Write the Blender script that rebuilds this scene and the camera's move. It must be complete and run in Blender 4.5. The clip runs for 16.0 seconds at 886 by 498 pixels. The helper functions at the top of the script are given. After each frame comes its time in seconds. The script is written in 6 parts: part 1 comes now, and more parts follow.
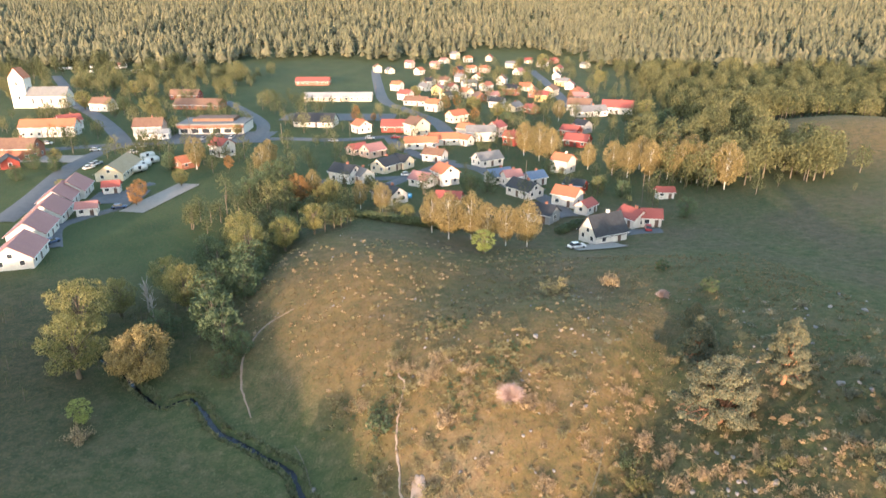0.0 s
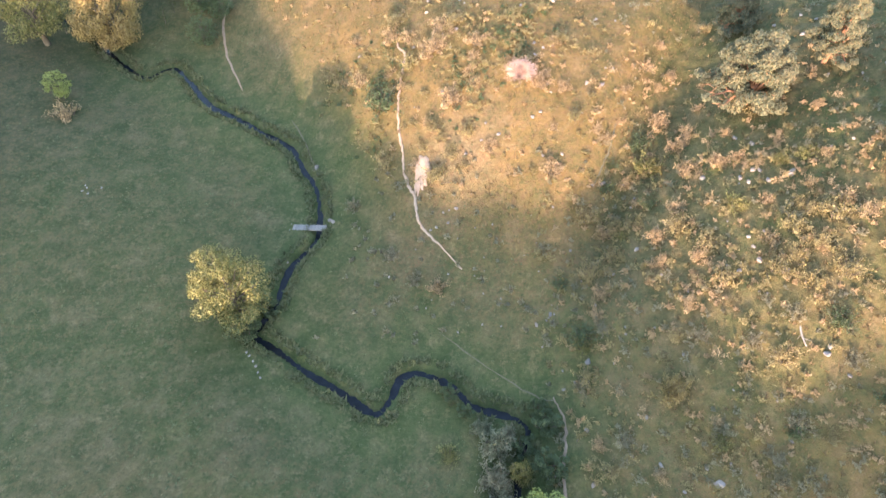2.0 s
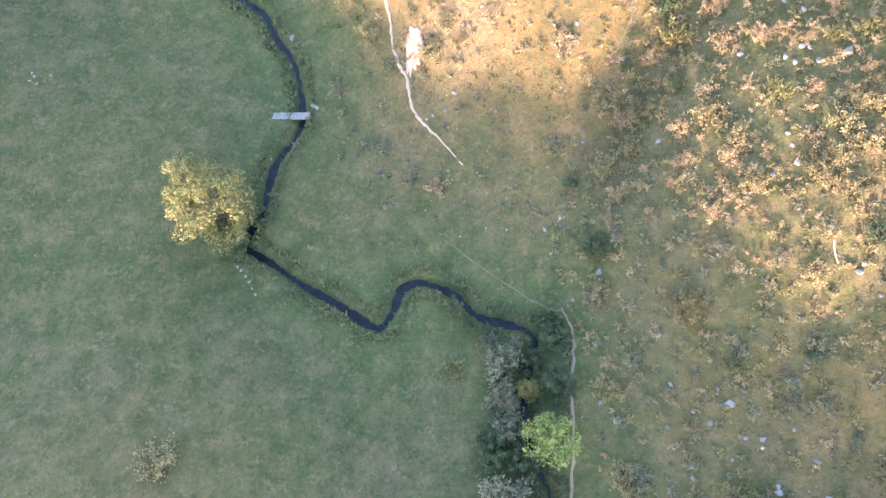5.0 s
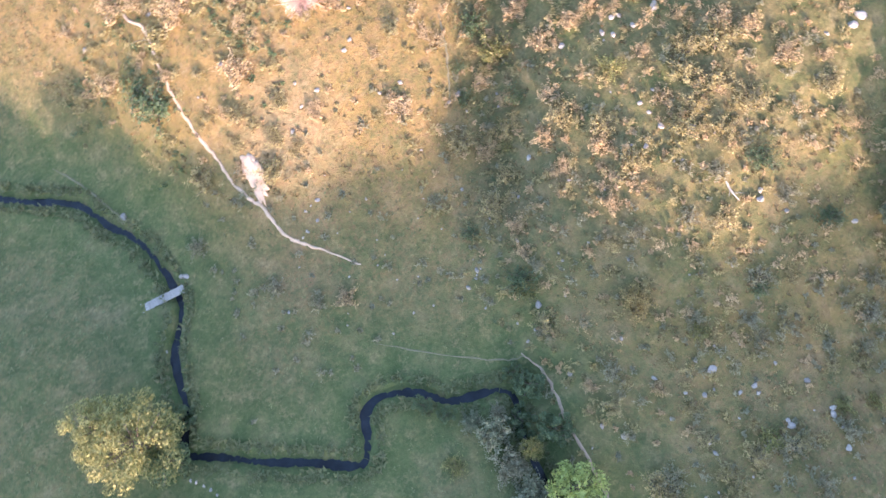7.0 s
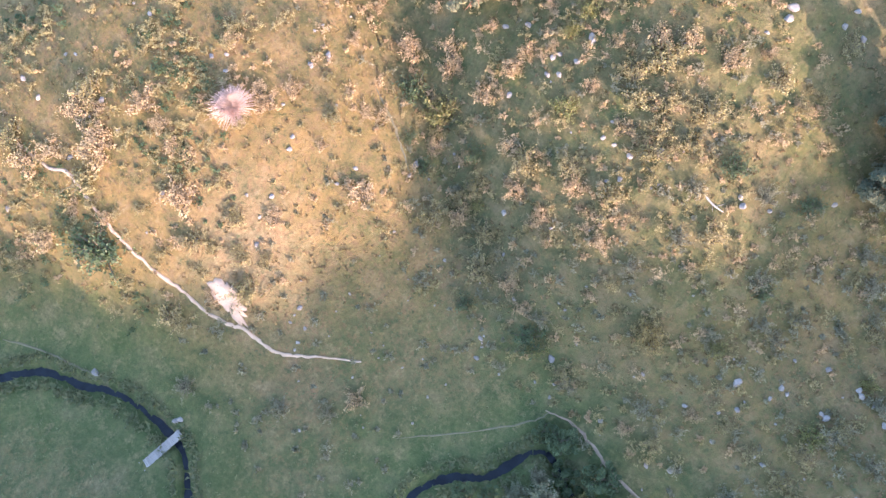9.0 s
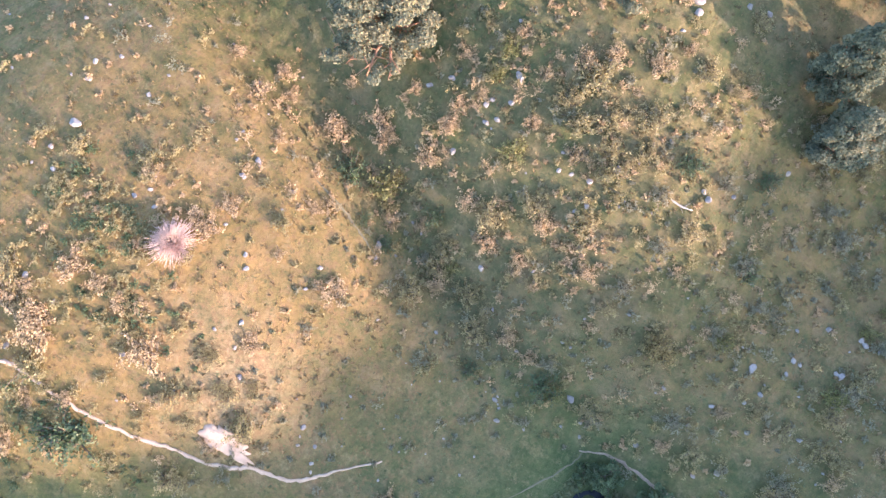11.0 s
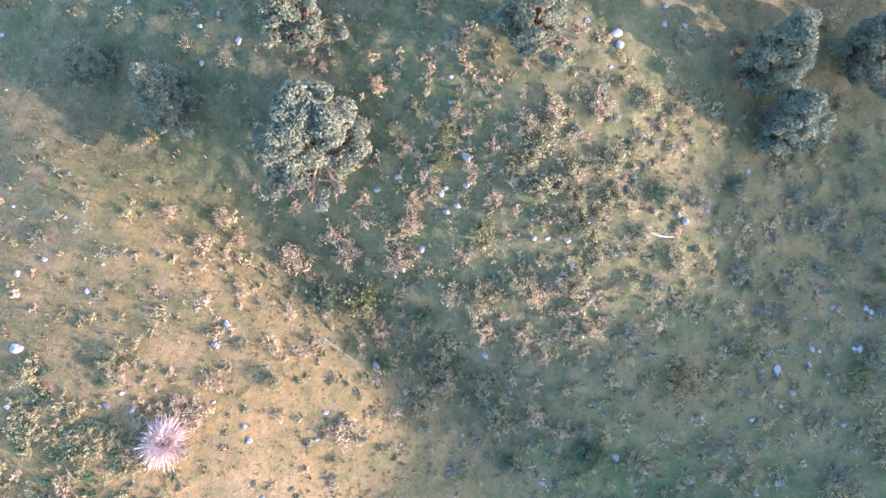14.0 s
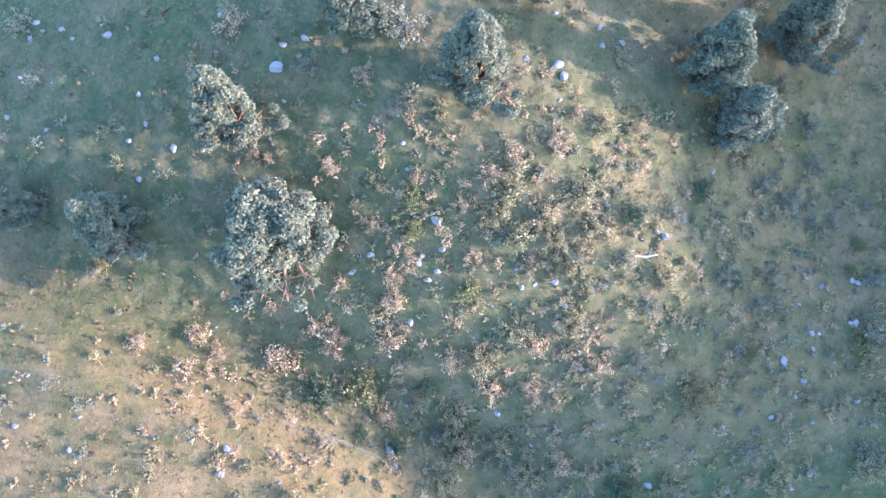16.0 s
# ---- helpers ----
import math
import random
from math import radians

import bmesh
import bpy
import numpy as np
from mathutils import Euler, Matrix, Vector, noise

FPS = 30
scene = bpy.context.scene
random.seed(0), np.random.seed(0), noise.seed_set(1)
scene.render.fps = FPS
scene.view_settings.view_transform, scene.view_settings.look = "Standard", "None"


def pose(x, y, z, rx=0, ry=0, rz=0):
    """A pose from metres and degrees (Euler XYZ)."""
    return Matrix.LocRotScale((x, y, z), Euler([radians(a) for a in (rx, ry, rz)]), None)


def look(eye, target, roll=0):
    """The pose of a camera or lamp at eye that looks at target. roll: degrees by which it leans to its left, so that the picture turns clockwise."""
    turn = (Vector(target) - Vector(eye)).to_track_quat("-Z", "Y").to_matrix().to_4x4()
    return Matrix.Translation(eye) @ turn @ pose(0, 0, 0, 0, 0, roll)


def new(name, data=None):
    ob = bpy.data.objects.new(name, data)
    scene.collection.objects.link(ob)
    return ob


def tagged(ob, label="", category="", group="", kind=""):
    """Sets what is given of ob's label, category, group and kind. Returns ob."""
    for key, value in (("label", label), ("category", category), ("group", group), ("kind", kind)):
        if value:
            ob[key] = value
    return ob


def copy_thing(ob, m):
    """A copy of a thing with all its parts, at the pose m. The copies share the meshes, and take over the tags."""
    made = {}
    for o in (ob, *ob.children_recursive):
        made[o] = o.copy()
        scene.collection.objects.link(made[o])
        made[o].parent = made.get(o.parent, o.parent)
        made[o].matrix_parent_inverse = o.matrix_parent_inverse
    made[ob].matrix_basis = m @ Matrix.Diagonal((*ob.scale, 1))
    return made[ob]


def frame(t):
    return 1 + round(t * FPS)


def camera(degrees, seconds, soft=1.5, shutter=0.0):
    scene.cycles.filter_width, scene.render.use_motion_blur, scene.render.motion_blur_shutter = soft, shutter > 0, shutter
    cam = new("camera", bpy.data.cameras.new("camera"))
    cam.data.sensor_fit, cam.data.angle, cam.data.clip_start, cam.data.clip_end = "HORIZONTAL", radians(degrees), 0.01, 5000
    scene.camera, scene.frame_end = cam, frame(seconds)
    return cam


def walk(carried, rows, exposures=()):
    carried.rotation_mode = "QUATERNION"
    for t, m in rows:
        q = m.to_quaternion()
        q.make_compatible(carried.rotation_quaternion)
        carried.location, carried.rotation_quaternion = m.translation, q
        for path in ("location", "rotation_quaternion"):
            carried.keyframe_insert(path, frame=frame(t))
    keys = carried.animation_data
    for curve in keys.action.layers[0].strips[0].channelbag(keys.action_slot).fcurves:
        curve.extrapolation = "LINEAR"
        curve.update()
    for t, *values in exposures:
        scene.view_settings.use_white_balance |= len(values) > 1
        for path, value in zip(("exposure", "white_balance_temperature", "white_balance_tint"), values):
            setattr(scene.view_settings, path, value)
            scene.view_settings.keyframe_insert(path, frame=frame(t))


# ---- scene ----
cam = camera(69.0, 16.0, soft=1.4, shutter=0.2)
PATH = [
    (0, (0.484, -0.915, 59.463), (0.411, 0.955, 58.755), -0.2),
    (0.5, (0.204, 0.946, 59.458), (0.136, 2.7, 58.501), -0.1),
    (1, (-0.155, 3.004, 59.423), (-0.215, 4.61, 58.233), -0.0),
    (1.5, (-0.359, 4.948, 59.438), (-0.411, 6.38, 58.042), -0.1),
    (2, (-0.539, 6.806, 59.436), (-0.586, 8.038, 57.862), -0.2),
    (2.5, (-0.585, 8.527, 59.419), (-0.63, 9.538, 57.694), -0.6),
    (3, (-0.481, 10.338, 59.428), (-0.528, 11.108, 57.583), -1.6),
    (3.5, (-0.494, 12.438, 59.46), (-0.546, 13.127, 57.583), -2.4),
    (4, (-0.552, 14.541, 59.563), (-0.61, 15.229, 57.686), -3.0),
    (4.2, (-0.56, 15.385, 59.599), (-0.621, 16.072, 57.722), -3.3),
    (6.3, (-0.252, 24.643, 60.076), (-0.176, 25.313, 58.193), -6.4),
    (6.5, (-0.184, 25.558, 60.091), (-0.069, 26.217, 58.206), -6.7),
    (7, (0.094, 27.88, 60.156), (0.335, 28.483, 58.264), -6.9),
    (7.5, (0.434, 30.068, 60.219), (0.774, 30.603, 58.322), -6.9),
    (8, (0.697, 32.092, 60.325), (1.033, 32.627, 58.427), -7.4),
    (8.5, (0.925, 34.016, 60.404), (1.288, 34.53, 58.505), -7.3),
    (9, (1.205, 35.787, 60.484), (1.577, 36.297, 58.586), -7.4),
    (9.2, (1.32, 36.468, 60.502), (1.696, 36.979, 58.605), -7.4),
    (11.3, (2.945, 43.304, 60.201), (3.508, 43.644, 58.312), -4.6),
    (11.5, (3.227, 43.799, 60.19), (3.801, 44.126, 58.302), -4.7),
    (12, (4.179, 44.662, 60.178), (4.785, 44.932, 58.291), -5.7),
    (12.5, (5.166, 45.505, 60.229), (5.781, 45.76, 58.344), -6.7),
    (13, (6.189, 46.487, 60.267), (6.807, 46.751, 58.383), -7.1),
    (13.5, (7.302, 47.335, 60.308), (7.935, 47.557, 58.424), -7.7),
    (14, (8.511, 48.234, 60.352), (9.148, 48.45, 58.468), -8.0),
    (14.5, (9.807, 48.996, 60.389), (10.446, 49.208, 58.506), -8.5),
    (15, (11.135, 49.642, 60.461), (11.779, 49.819, 58.575), -8.9),
    (15.5, (12.386, 50.244, 60.501), (13.035, 50.4, 58.615), -9.2),
    (16, (13.59, 50.552, 60.444), (14.25, 50.641, 58.558), -9.9),
]
walk(cam, [(t, look(eye, target, roll)) for t, eye, target, roll in PATH],
     exposures=[(0.0, 2.57, 5800, 13), (0.5, 2.9, 5850, 13), (1.5, 3.17, 5900, 15), (2.5, 3.37, 5650, 19), (3.5, 3.75, 5550, 20), (7.0, 3.43, 5350, 21), (9.0, 3.33, 5250, 22), (12.5, 3.27, 5100, 22), (13.3, 3.32, 4800, 19), (16.0, 3.47, 4250, 18)])

# ---- light: a low evening sun from behind the start, clear sky ----
SUN_AZ, SUN_EL = 10.0, 5.5          # light travels towards +y, a little to +x
world = bpy.data.worlds.new("world")
scene.world = world
world.use_nodes = True
wn = world.node_tree
sky = wn.nodes.new("ShaderNodeTexSky")
sky.sky_type, sky.sun_disc = "NISHITA", False
sky.sun_elevation, sky.sun_rotation = radians(SUN_EL), radians(180 + SUN_AZ)
sky.air_density, sky.dust_density, sky.ozone_density = 1.0, 1.0, 0.6
wn.links.new(sky.outputs[0], wn.nodes["Background"].inputs[0])
wn.nodes["Background"].inputs[1].default_value = 0.15
sun_data = bpy.data.lights.new("sun", "SUN")
sun_data.energy, sun_data.angle, sun_data.color = 2.15, radians(0.5), (1.0, 0.66, 0.40)
sun = new("sun", sun_data)
ce = math.cos(radians(SUN_EL))
away = Vector((math.sin(radians(SUN_AZ)) * ce, math.cos(radians(SUN_AZ)) * ce, -math.sin(radians(SUN_EL))))
sun.matrix_world = look((0, -60, 120), Vector((0, -60, 120)) + away)


# ---- materials ----
def nodes_of(name):
    m = bpy.data.materials.new(name)
    m.use_nodes = True
    nt = m.node_tree
    return m, nt, nt.nodes["Principled BSDF"]


def ramp(nt, fac, stops):
    r = nt.nodes.new("ShaderNodeValToRGB")
    e = r.color_ramp.elements
    while len(e) < len(stops):
        e.new(0.5)
    for k, (p, c) in zip(e, stops):
        k.position, k.color = p, (*c, 1)
    nt.links.new(fac, r.inputs[0])
    return r.outputs[0]


def noise_of(nt, scale, detail=4, rough=0.55, coord=None, stretch=None):
    n = nt.nodes.new("ShaderNodeTexNoise")
    n.inputs["Scale"].default_value, n.inputs["Detail"].default_value, n.inputs["Roughness"].default_value = scale, detail, rough
    if coord is None:
        coord = nt.nodes.new("ShaderNodeTexCoord").outputs["Object"]
    if stretch:
        mp = nt.nodes.new("ShaderNodeMapping")
        mp.inputs["Scale"].default_value = stretch
        nt.links.new(coord, mp.inputs[0])
        coord = mp.outputs[0]
    nt.links.new(coord, n.inputs["Vector"])
    return n.outputs[0]


def mix(nt, fac, a, b, mode="MIX"):
    m = nt.nodes.new("ShaderNodeMix")
    m.data_type, m.blend_type = "RGBA", mode
    for v, k in ((fac, 0), (a, 6), (b, 7)):
        if isinstance(v, (int, float)):
            m.inputs[k].default_value = v
        elif isinstance(v, tuple):
            m.inputs[k].default_value = (*v, 1)
        else:
            nt.links.new(v, m.inputs[k])
    return m.outputs[2]


def bump(nt, bsdf, height_out, dist, strength=0.6):
    b = nt.nodes.new("ShaderNodeBump")
    b.inputs["Distance"].default_value, b.inputs["Strength"].default_value = dist, strength
    nt.links.new(height_out, b.inputs["Height"])
    nt.links.new(b.outputs[0], bsdf.inputs["Normal"])


def surface(name, dark, light, scale, rough=0.8, relief=0.02, metal=0.0, stretch=None, wear=None, vary=0.0):
    """Two scales of variation between two colours, fine relief, and optional wear of a third colour."""
    m, nt, b = nodes_of(name)
    c = ramp(nt, noise_of(nt, scale, 5, 0.6, stretch=stretch), [(0.3, dark), (0.7, light)])
    mid = tuple((p + q) / 2 for p, q in zip(dark, light))
    c = mix(nt, 0.35, c, ramp(nt, noise_of(nt, scale * 0.12, 3), [(0.35, dark), (0.65, mid)]))
    if wear:
        c = mix(nt, ramp(nt, noise_of(nt, scale * 0.4, 6, 0.7), [(0.55, (0, 0, 0)), (0.72, (0.7, 0.7, 0.7))]), c, wear)
    if vary:
        oi = nt.nodes.new("ShaderNodeObjectInfo")
        c = mix(nt, 0.8, c, ramp(nt, oi.outputs["Random"], [(0, (1 - vary,) * 3), (1, (1, 1, 1))]), "MULTIPLY")
    nt.links.new(c, b.inputs["Base Color"])
    b.inputs["Roughness"].default_value, b.inputs["Metallic"].default_value = rough, metal
    if relief:
        bump(nt, b, noise_of(nt, scale * 2, 4), relief)
    return m


def foliage(name, shade, mid, tip, scale=0.5, sheen=0.55):
    """Leaves: hue differs from leaf to leaf, from clump to clump and from tree to tree; light passes through."""
    m, nt, b = nodes_of(name)
    geo_n, oi = nt.nodes.new("ShaderNodeNewGeometry"), nt.nodes.new("ShaderNodeObjectInfo")
    leaf = ramp(nt, geo_n.outputs["Random Per Island"], [(0.0, shade), (0.5, mid), (1.0, tip)])
    clump = ramp(nt, noise_of(nt, scale, 3), [(0.3, shade), (0.55, mid), (0.75, tip)])
    c = mix(nt, 0.5, leaf, clump)
    c = mix(nt, 0.6, c, ramp(nt, oi.outputs["Random"], [(0, (0.7, 0.75, 0.7)), (0.5, (1, 0.95, 0.9)), (1, (1, 1, 1))]), "MULTIPLY")
    nt.links.new(c, b.inputs["Base Color"])
    b.inputs["Roughness"].default_value = sheen
    tr = nt.nodes.new("ShaderNodeBsdfTranslucent")
    nt.links.new(c, tr.inputs[0])
    ad = nt.nodes.new("ShaderNodeMixShader")
    ad.inputs[0].default_value = 0.3
    nt.links.new(b.outputs[0], ad.inputs[1])
    nt.links.new(tr.outputs[0], ad.inputs[2])
    nt.links.new(ad.outputs[0], nt.nodes["Material Output"].inputs[0])
    return m


def ground_material():
    m, nt, b = nodes_of("pasture_turf")
    co = nt.nodes.new("ShaderNodeTexCoord").outputs["Object"]

    def attr(n):
        a = nt.nodes.new("ShaderNodeAttribute")
        a.attribute_name = n
        return a.outputs["Fac"]
    big = noise_of(nt, 0.07, 5, 0.6, co)
    midn = noise_of(nt, 0.45, 6, 0.65, co)
    fine = noise_of(nt, 3.0, 5, 0.7, co)
    blades = noise_of(nt, 11.0, 3, 0.7, co)
    lush = ramp(nt, midn, [(0.28, (0.048, 0.077, 0.03)), (0.5, (0.085, 0.109, 0.047)), (0.72, (0.154, 0.146, 0.08))])
    worn = ramp(nt, midn, [(0.3, (0.075, 0.078, 0.048)), (0.5, (0.125, 0.106, 0.072)), (0.7, (0.19, 0.142, 0.106))])
    heath = ramp(nt, midn, [(0.28, (0.11, 0.10, 0.04)), (0.42, (0.185, 0.138, 0.056)), (0.56, (0.255, 0.17, 0.07)), (0.72, (0.32, 0.205, 0.105))])
    grass = mix(nt, ramp(nt, big, [(0.35, (0, 0, 0)), (0.65, (1, 1, 1))]), lush, worn)
    grass = mix(nt, attr("lush"), grass, lush)
    edge = nt.nodes.new("ShaderNodeMath")
    edge.operation = "MULTIPLY"
    nt.links.new(attr("heath"), edge.inputs[0])
    nt.links.new(ramp(nt, noise_of(nt, 0.25, 5, 0.7, co), [(0.3, (0.45, 0.45, 0.45)), (0.6, (1, 1, 1))]), edge.inputs[1])
    c = mix(nt, edge.outputs[0], grass, heath)
    blot = ramp(nt, noise_of(nt, 0.75, 4, 0.75, co), [(0.54, (0, 0, 0)), (0.68, (0.55, 0.55, 0.55))])
    c = mix(nt, blot, c, (0.22, 0.175, 0.11))
    dark = ramp(nt, noise_of(nt, 0.4, 5, 0.6, co, (1.0, 1.3, 1.0)), [(0.28, (0.5, 0.5, 0.5)), (0.47, (0, 0, 0))])
    c = mix(nt, dark, c, (0.065, 0.085, 0.04))
    c = mix(nt, attr("field"), c, ramp(nt, big, [(0.3, (0.05, 0.085, 0.035)), (0.7, (0.09, 0.125, 0.05))]))
    c = mix(nt, attr("dark_meadow"), c, ramp(nt, midn, [(0.3, (0.035, 0.045, 0.028)), (0.7, (0.085, 0.075, 0.05))]))
    c = mix(nt, attr("bare"), c, ramp(nt, fine, [(0.3, (0.20, 0.15, 0.10)), (0.7, (0.36, 0.29, 0.21))]))
    speck = ramp(nt, noise_of(nt, 1.7, 6, 0.75, co), [(0.50, (0, 0, 0)), (0.60, (0.6, 0.6, 0.6))])
    c = mix(nt, speck, c, mix(nt, attr("lush"), (0.205, 0.128, 0.078), (0.095, 0.118, 0.052)))
    tuft = ramp(nt, noise_of(nt, 2.3, 5, 0.7, co, (1.0, 0.8, 1.0)), [(0.34, (0.7, 0.7, 0.7)), (0.44, (0, 0, 0))])
    c = mix(nt, tuft, c, (0.055, 0.075, 0.036))
    c = mix(nt, 0.7, c, ramp(nt, fine, [(0.3, (0.62, 0.62, 0.6)), (0.7, (1.15, 1.12, 1.05))]), "MULTIPLY")
    c = mix(nt, 0.4, c, ramp(nt, blades, [(0.3, (0.6, 0.62, 0.6)), (0.7, (1.2, 1.18, 1.1))]), "MULTIPLY")
    nt.links.new(c, b.inputs["Base Color"])
    b.inputs["Roughness"].default_value = 0.95
    b.inputs["Specular IOR Level"].default_value = 0.15
    hsum = mix(nt, 0.4, fine, blades)
    bump(nt, b, hsum, 0.25, 0.7)
    return m


TURF = ground_material()
BARK = surface("bark", (0.07, 0.055, 0.04), (0.20, 0.17, 0.13), 6, 0.9, 0.05, stretch=(1, 1, 0.2))
BIRCH_BARK = surface("birch_bark", (0.45, 0.42, 0.38), (0.75, 0.72, 0.68), 4, 0.8, 0.02, wear=(0.06, 0.05, 0.05))
PINE_BARK = surface("pine_bark", (0.24, 0.12, 0.07), (0.42, 0.23, 0.13), 5, 0.85, 0.04, stretch=(1, 1, 0.3))
DEAD_WOOD = surface("dead_twigs", (0.40, 0.29, 0.26), (0.58, 0.44, 0.40), 4, 0.9, 0.02)
ROCK = surface("granite", (0.21, 0.19, 0.185), (0.42, 0.38, 0.365), 3.0, 0.9, 0.08, wear=(0.17, 0.16, 0.12), vary=0.35)
DIRT = surface("trodden_dirt", (0.20, 0.15, 0.11), (0.34, 0.26, 0.20), 2.5, 0.95, 0.03)
TRAMPLED = surface("trampled_grass", (0.10, 0.098, 0.06), (0.17, 0.145, 0.10), 2.5, 0.95, 0.03)
SAND = surface("bare_sand", (0.30, 0.225, 0.17), (0.50, 0.39, 0.32), 1.8, 0.95, 0.06)
PLANK = surface("weathered_planks", (0.21, 0.195, 0.19), (0.37, 0.345, 0.335), 3, 0.8, 0.01, stretch=(1, 6, 1), vary=0.3)
ASPHALT = surface("asphalt", (0.085, 0.09, 0.10), (0.15, 0.155, 0.165), 0.6, 0.85, 0.01)
GRAVEL = surface("gravel", (0.24, 0.22, 0.20), (0.38, 0.35, 0.31), 1.5, 0.95, 0.02)
WALLS = {
    "white": surface("white_render", (0.52, 0.50, 0.47), (0.72, 0.70, 0.67), 0.8, 0.85, 0.01),
    "cream": surface("cream_render", (0.55, 0.48, 0.36), (0.70, 0.63, 0.50), 0.8, 0.85, 0.01),
    "brick": surface("red_brick_wall", (0.22, 0.09, 0.06), (0.36, 0.15, 0.10), 3, 0.9, 0.02),
    "red": surface("falu_red_boards", (0.22, 0.04, 0.03), (0.33, 0.07, 0.05), 2, 0.9, 0.01),
    "grey": surface("grey_boards", (0.20, 0.21, 0.22), (0.34, 0.35, 0.36), 2, 0.85, 0.01),
    "pink": surface("pale_pink_render", (0.50, 0.36, 0.30), (0.65, 0.49, 0.42), 1, 0.85, 0.01),
    "yellow": surface("yellow_boards", (0.55, 0.40, 0.16), (0.70, 0.54, 0.26), 1, 0.85, 0.01),
}
ROOFS = {
    "tile": surface("orange_clay_tiles", (0.36, 0.12, 0.06), (0.55, 0.21, 0.11), 1.4, 0.8, 0.03, stretch=(1, 5, 5), vary=0.25),
    "red": surface("red_roof_sheet", (0.28, 0.07, 0.06), (0.42, 0.12, 0.09), 1.2, 0.75, 0.02, stretch=(1, 5, 5), vary=0.25),
    "rose": surface("faded_red_concrete_tiles", (0.30, 0.14, 0.13), (0.44, 0.23, 0.21), 1.2, 0.8, 0.02, stretch=(1, 5, 5), vary=0.15),
    "dark": surface("dark_slate_roof", (0.02, 0.022, 0.028), (0.045, 0.05, 0.06), 1.2, 0.7, 0.02, vary=0.3),
    "grey": surface("grey_felt_roof", (0.16, 0.16, 0.165), (0.26, 0.26, 0.265), 0.8, 0.85, 0.01, vary=0.3),
    "brown": surface("brown_tiles", (0.16, 0.09, 0.06), (0.27, 0.16, 0.11), 1.2, 0.8, 0.02, vary=0.25),
    "blue": surface("blue_grey_sheet", (0.10, 0.15, 0.24), (0.17, 0.23, 0.34), 1, 0.6, 0.01, vary=0.2),
    "pale": surface("pale_sheet_roof", (0.32, 0.31, 0.30), (0.46, 0.44, 0.42), 0.8, 0.6, 0.01),
    "sand": surface("straw_coloured_roof", (0.32, 0.24, 0.14), (0.46, 0.36, 0.23), 1, 0.85, 0.02),
}
GLASS_DARK = surface("window_glass", (0.03, 0.035, 0.045), (0.06, 0.07, 0.085), 1, 0.12, 0.0)
TRIM = surface("white_painted_wood", (0.66, 0.66, 0.64), (0.82, 0.82, 0.80), 2, 0.6, 0.0)
LEAF = {
    "oak": foliage("yellow_green_leaves", (0.085, 0.10, 0.032), (0.21, 0.205, 0.07), (0.41, 0.365, 0.15)),
    "willow": foliage("golden_willow_leaves", (0.18, 0.145, 0.055), (0.34, 0.265, 0.105), (0.48, 0.375, 0.17)),
    "lime": foliage("bright_green_leaves", (0.12, 0.16, 0.045), (0.24, 0.29, 0.08), (0.37, 0.42, 0.14)),
    "green": foliage("dull_green_leaves", (0.045, 0.075, 0.04), (0.09, 0.13, 0.06), (0.17, 0.20, 0.09)),
    "grey": foliage("grey_green_leaves", (0.11, 0.135, 0.08), (0.22, 0.23, 0.15), (0.36, 0.34, 0.24)),
    "birch": foliage("golden_birch_leaves", (0.15, 0.125, 0.05), (0.27, 0.215, 0.09), (0.39, 0.31, 0.145)),
    "amber": foliage("amber_leaves", (0.17, 0.09, 0.03), (0.30, 0.165, 0.055), (0.42, 0.24, 0.08)),
    # blue-green needles; warm sunlight is painted into the mid and tip tones
    "pine": foliage("blue_green_needles", (0.06, 0.095, 0.08), (0.165, 0.175, 0.115), (0.36, 0.315, 0.19), sheen=0.9),
    "russet": foliage("russet_shrub_leaves", (0.27, 0.20, 0.11), (0.45, 0.335, 0.20), (0.60, 0.46, 0.29)),
    "dry": foliage("brownish_grey_leaves", (0.13, 0.14, 0.09), (0.24, 0.23, 0.155), (0.36, 0.33, 0.235)),
    "olive": foliage("olive_shrub_leaves", (0.17, 0.155, 0.075), (0.32, 0.27, 0.13), (0.50, 0.41, 0.22)),
}


# ---- mesh helpers ----
def mesh(name, verts, faces, material, smooth=False):
    me = bpy.data.meshes.new(name)
    if isinstance(faces, np.ndarray):
        n, k = faces.shape
        me.vertices.add(len(verts))
        me.vertices.foreach_set("co", np.asarray(verts, np.float32).ravel())
        me.loops.add(n * k)
        me.loops.foreach_set("vertex_index", faces.astype(np.int32).ravel())
        me.polygons.add(n)
        me.polygons.foreach_set("loop_start", np.arange(0, n * k, k, dtype=np.int32))
        me.update(calc_edges=True)
    else:
        me.from_pydata([tuple(v) for v in verts], [], faces)
    me.materials.append(material)
    me.polygons.foreach_set("use_smooth", np.full(len(me.polygons), smooth))
    me.update()
    return me


def part_mesh(name, me, parent, at=None, label=""):
    ob = new(name, me)
    ob.parent = parent
    if at is not None:
        ob.matrix_basis = at
    return tagged(ob, label)


def part(name, bm, material, parent, label="", smooth=False):
    me = bpy.data.meshes.new(name)
    bm.to_mesh(me)
    bm.free()
    me.materials.append(material)
    if smooth:
        me.polygons.foreach_set("use_smooth", [True] * len(me.polygons))
    return part_mesh(name, me, parent, None, label)


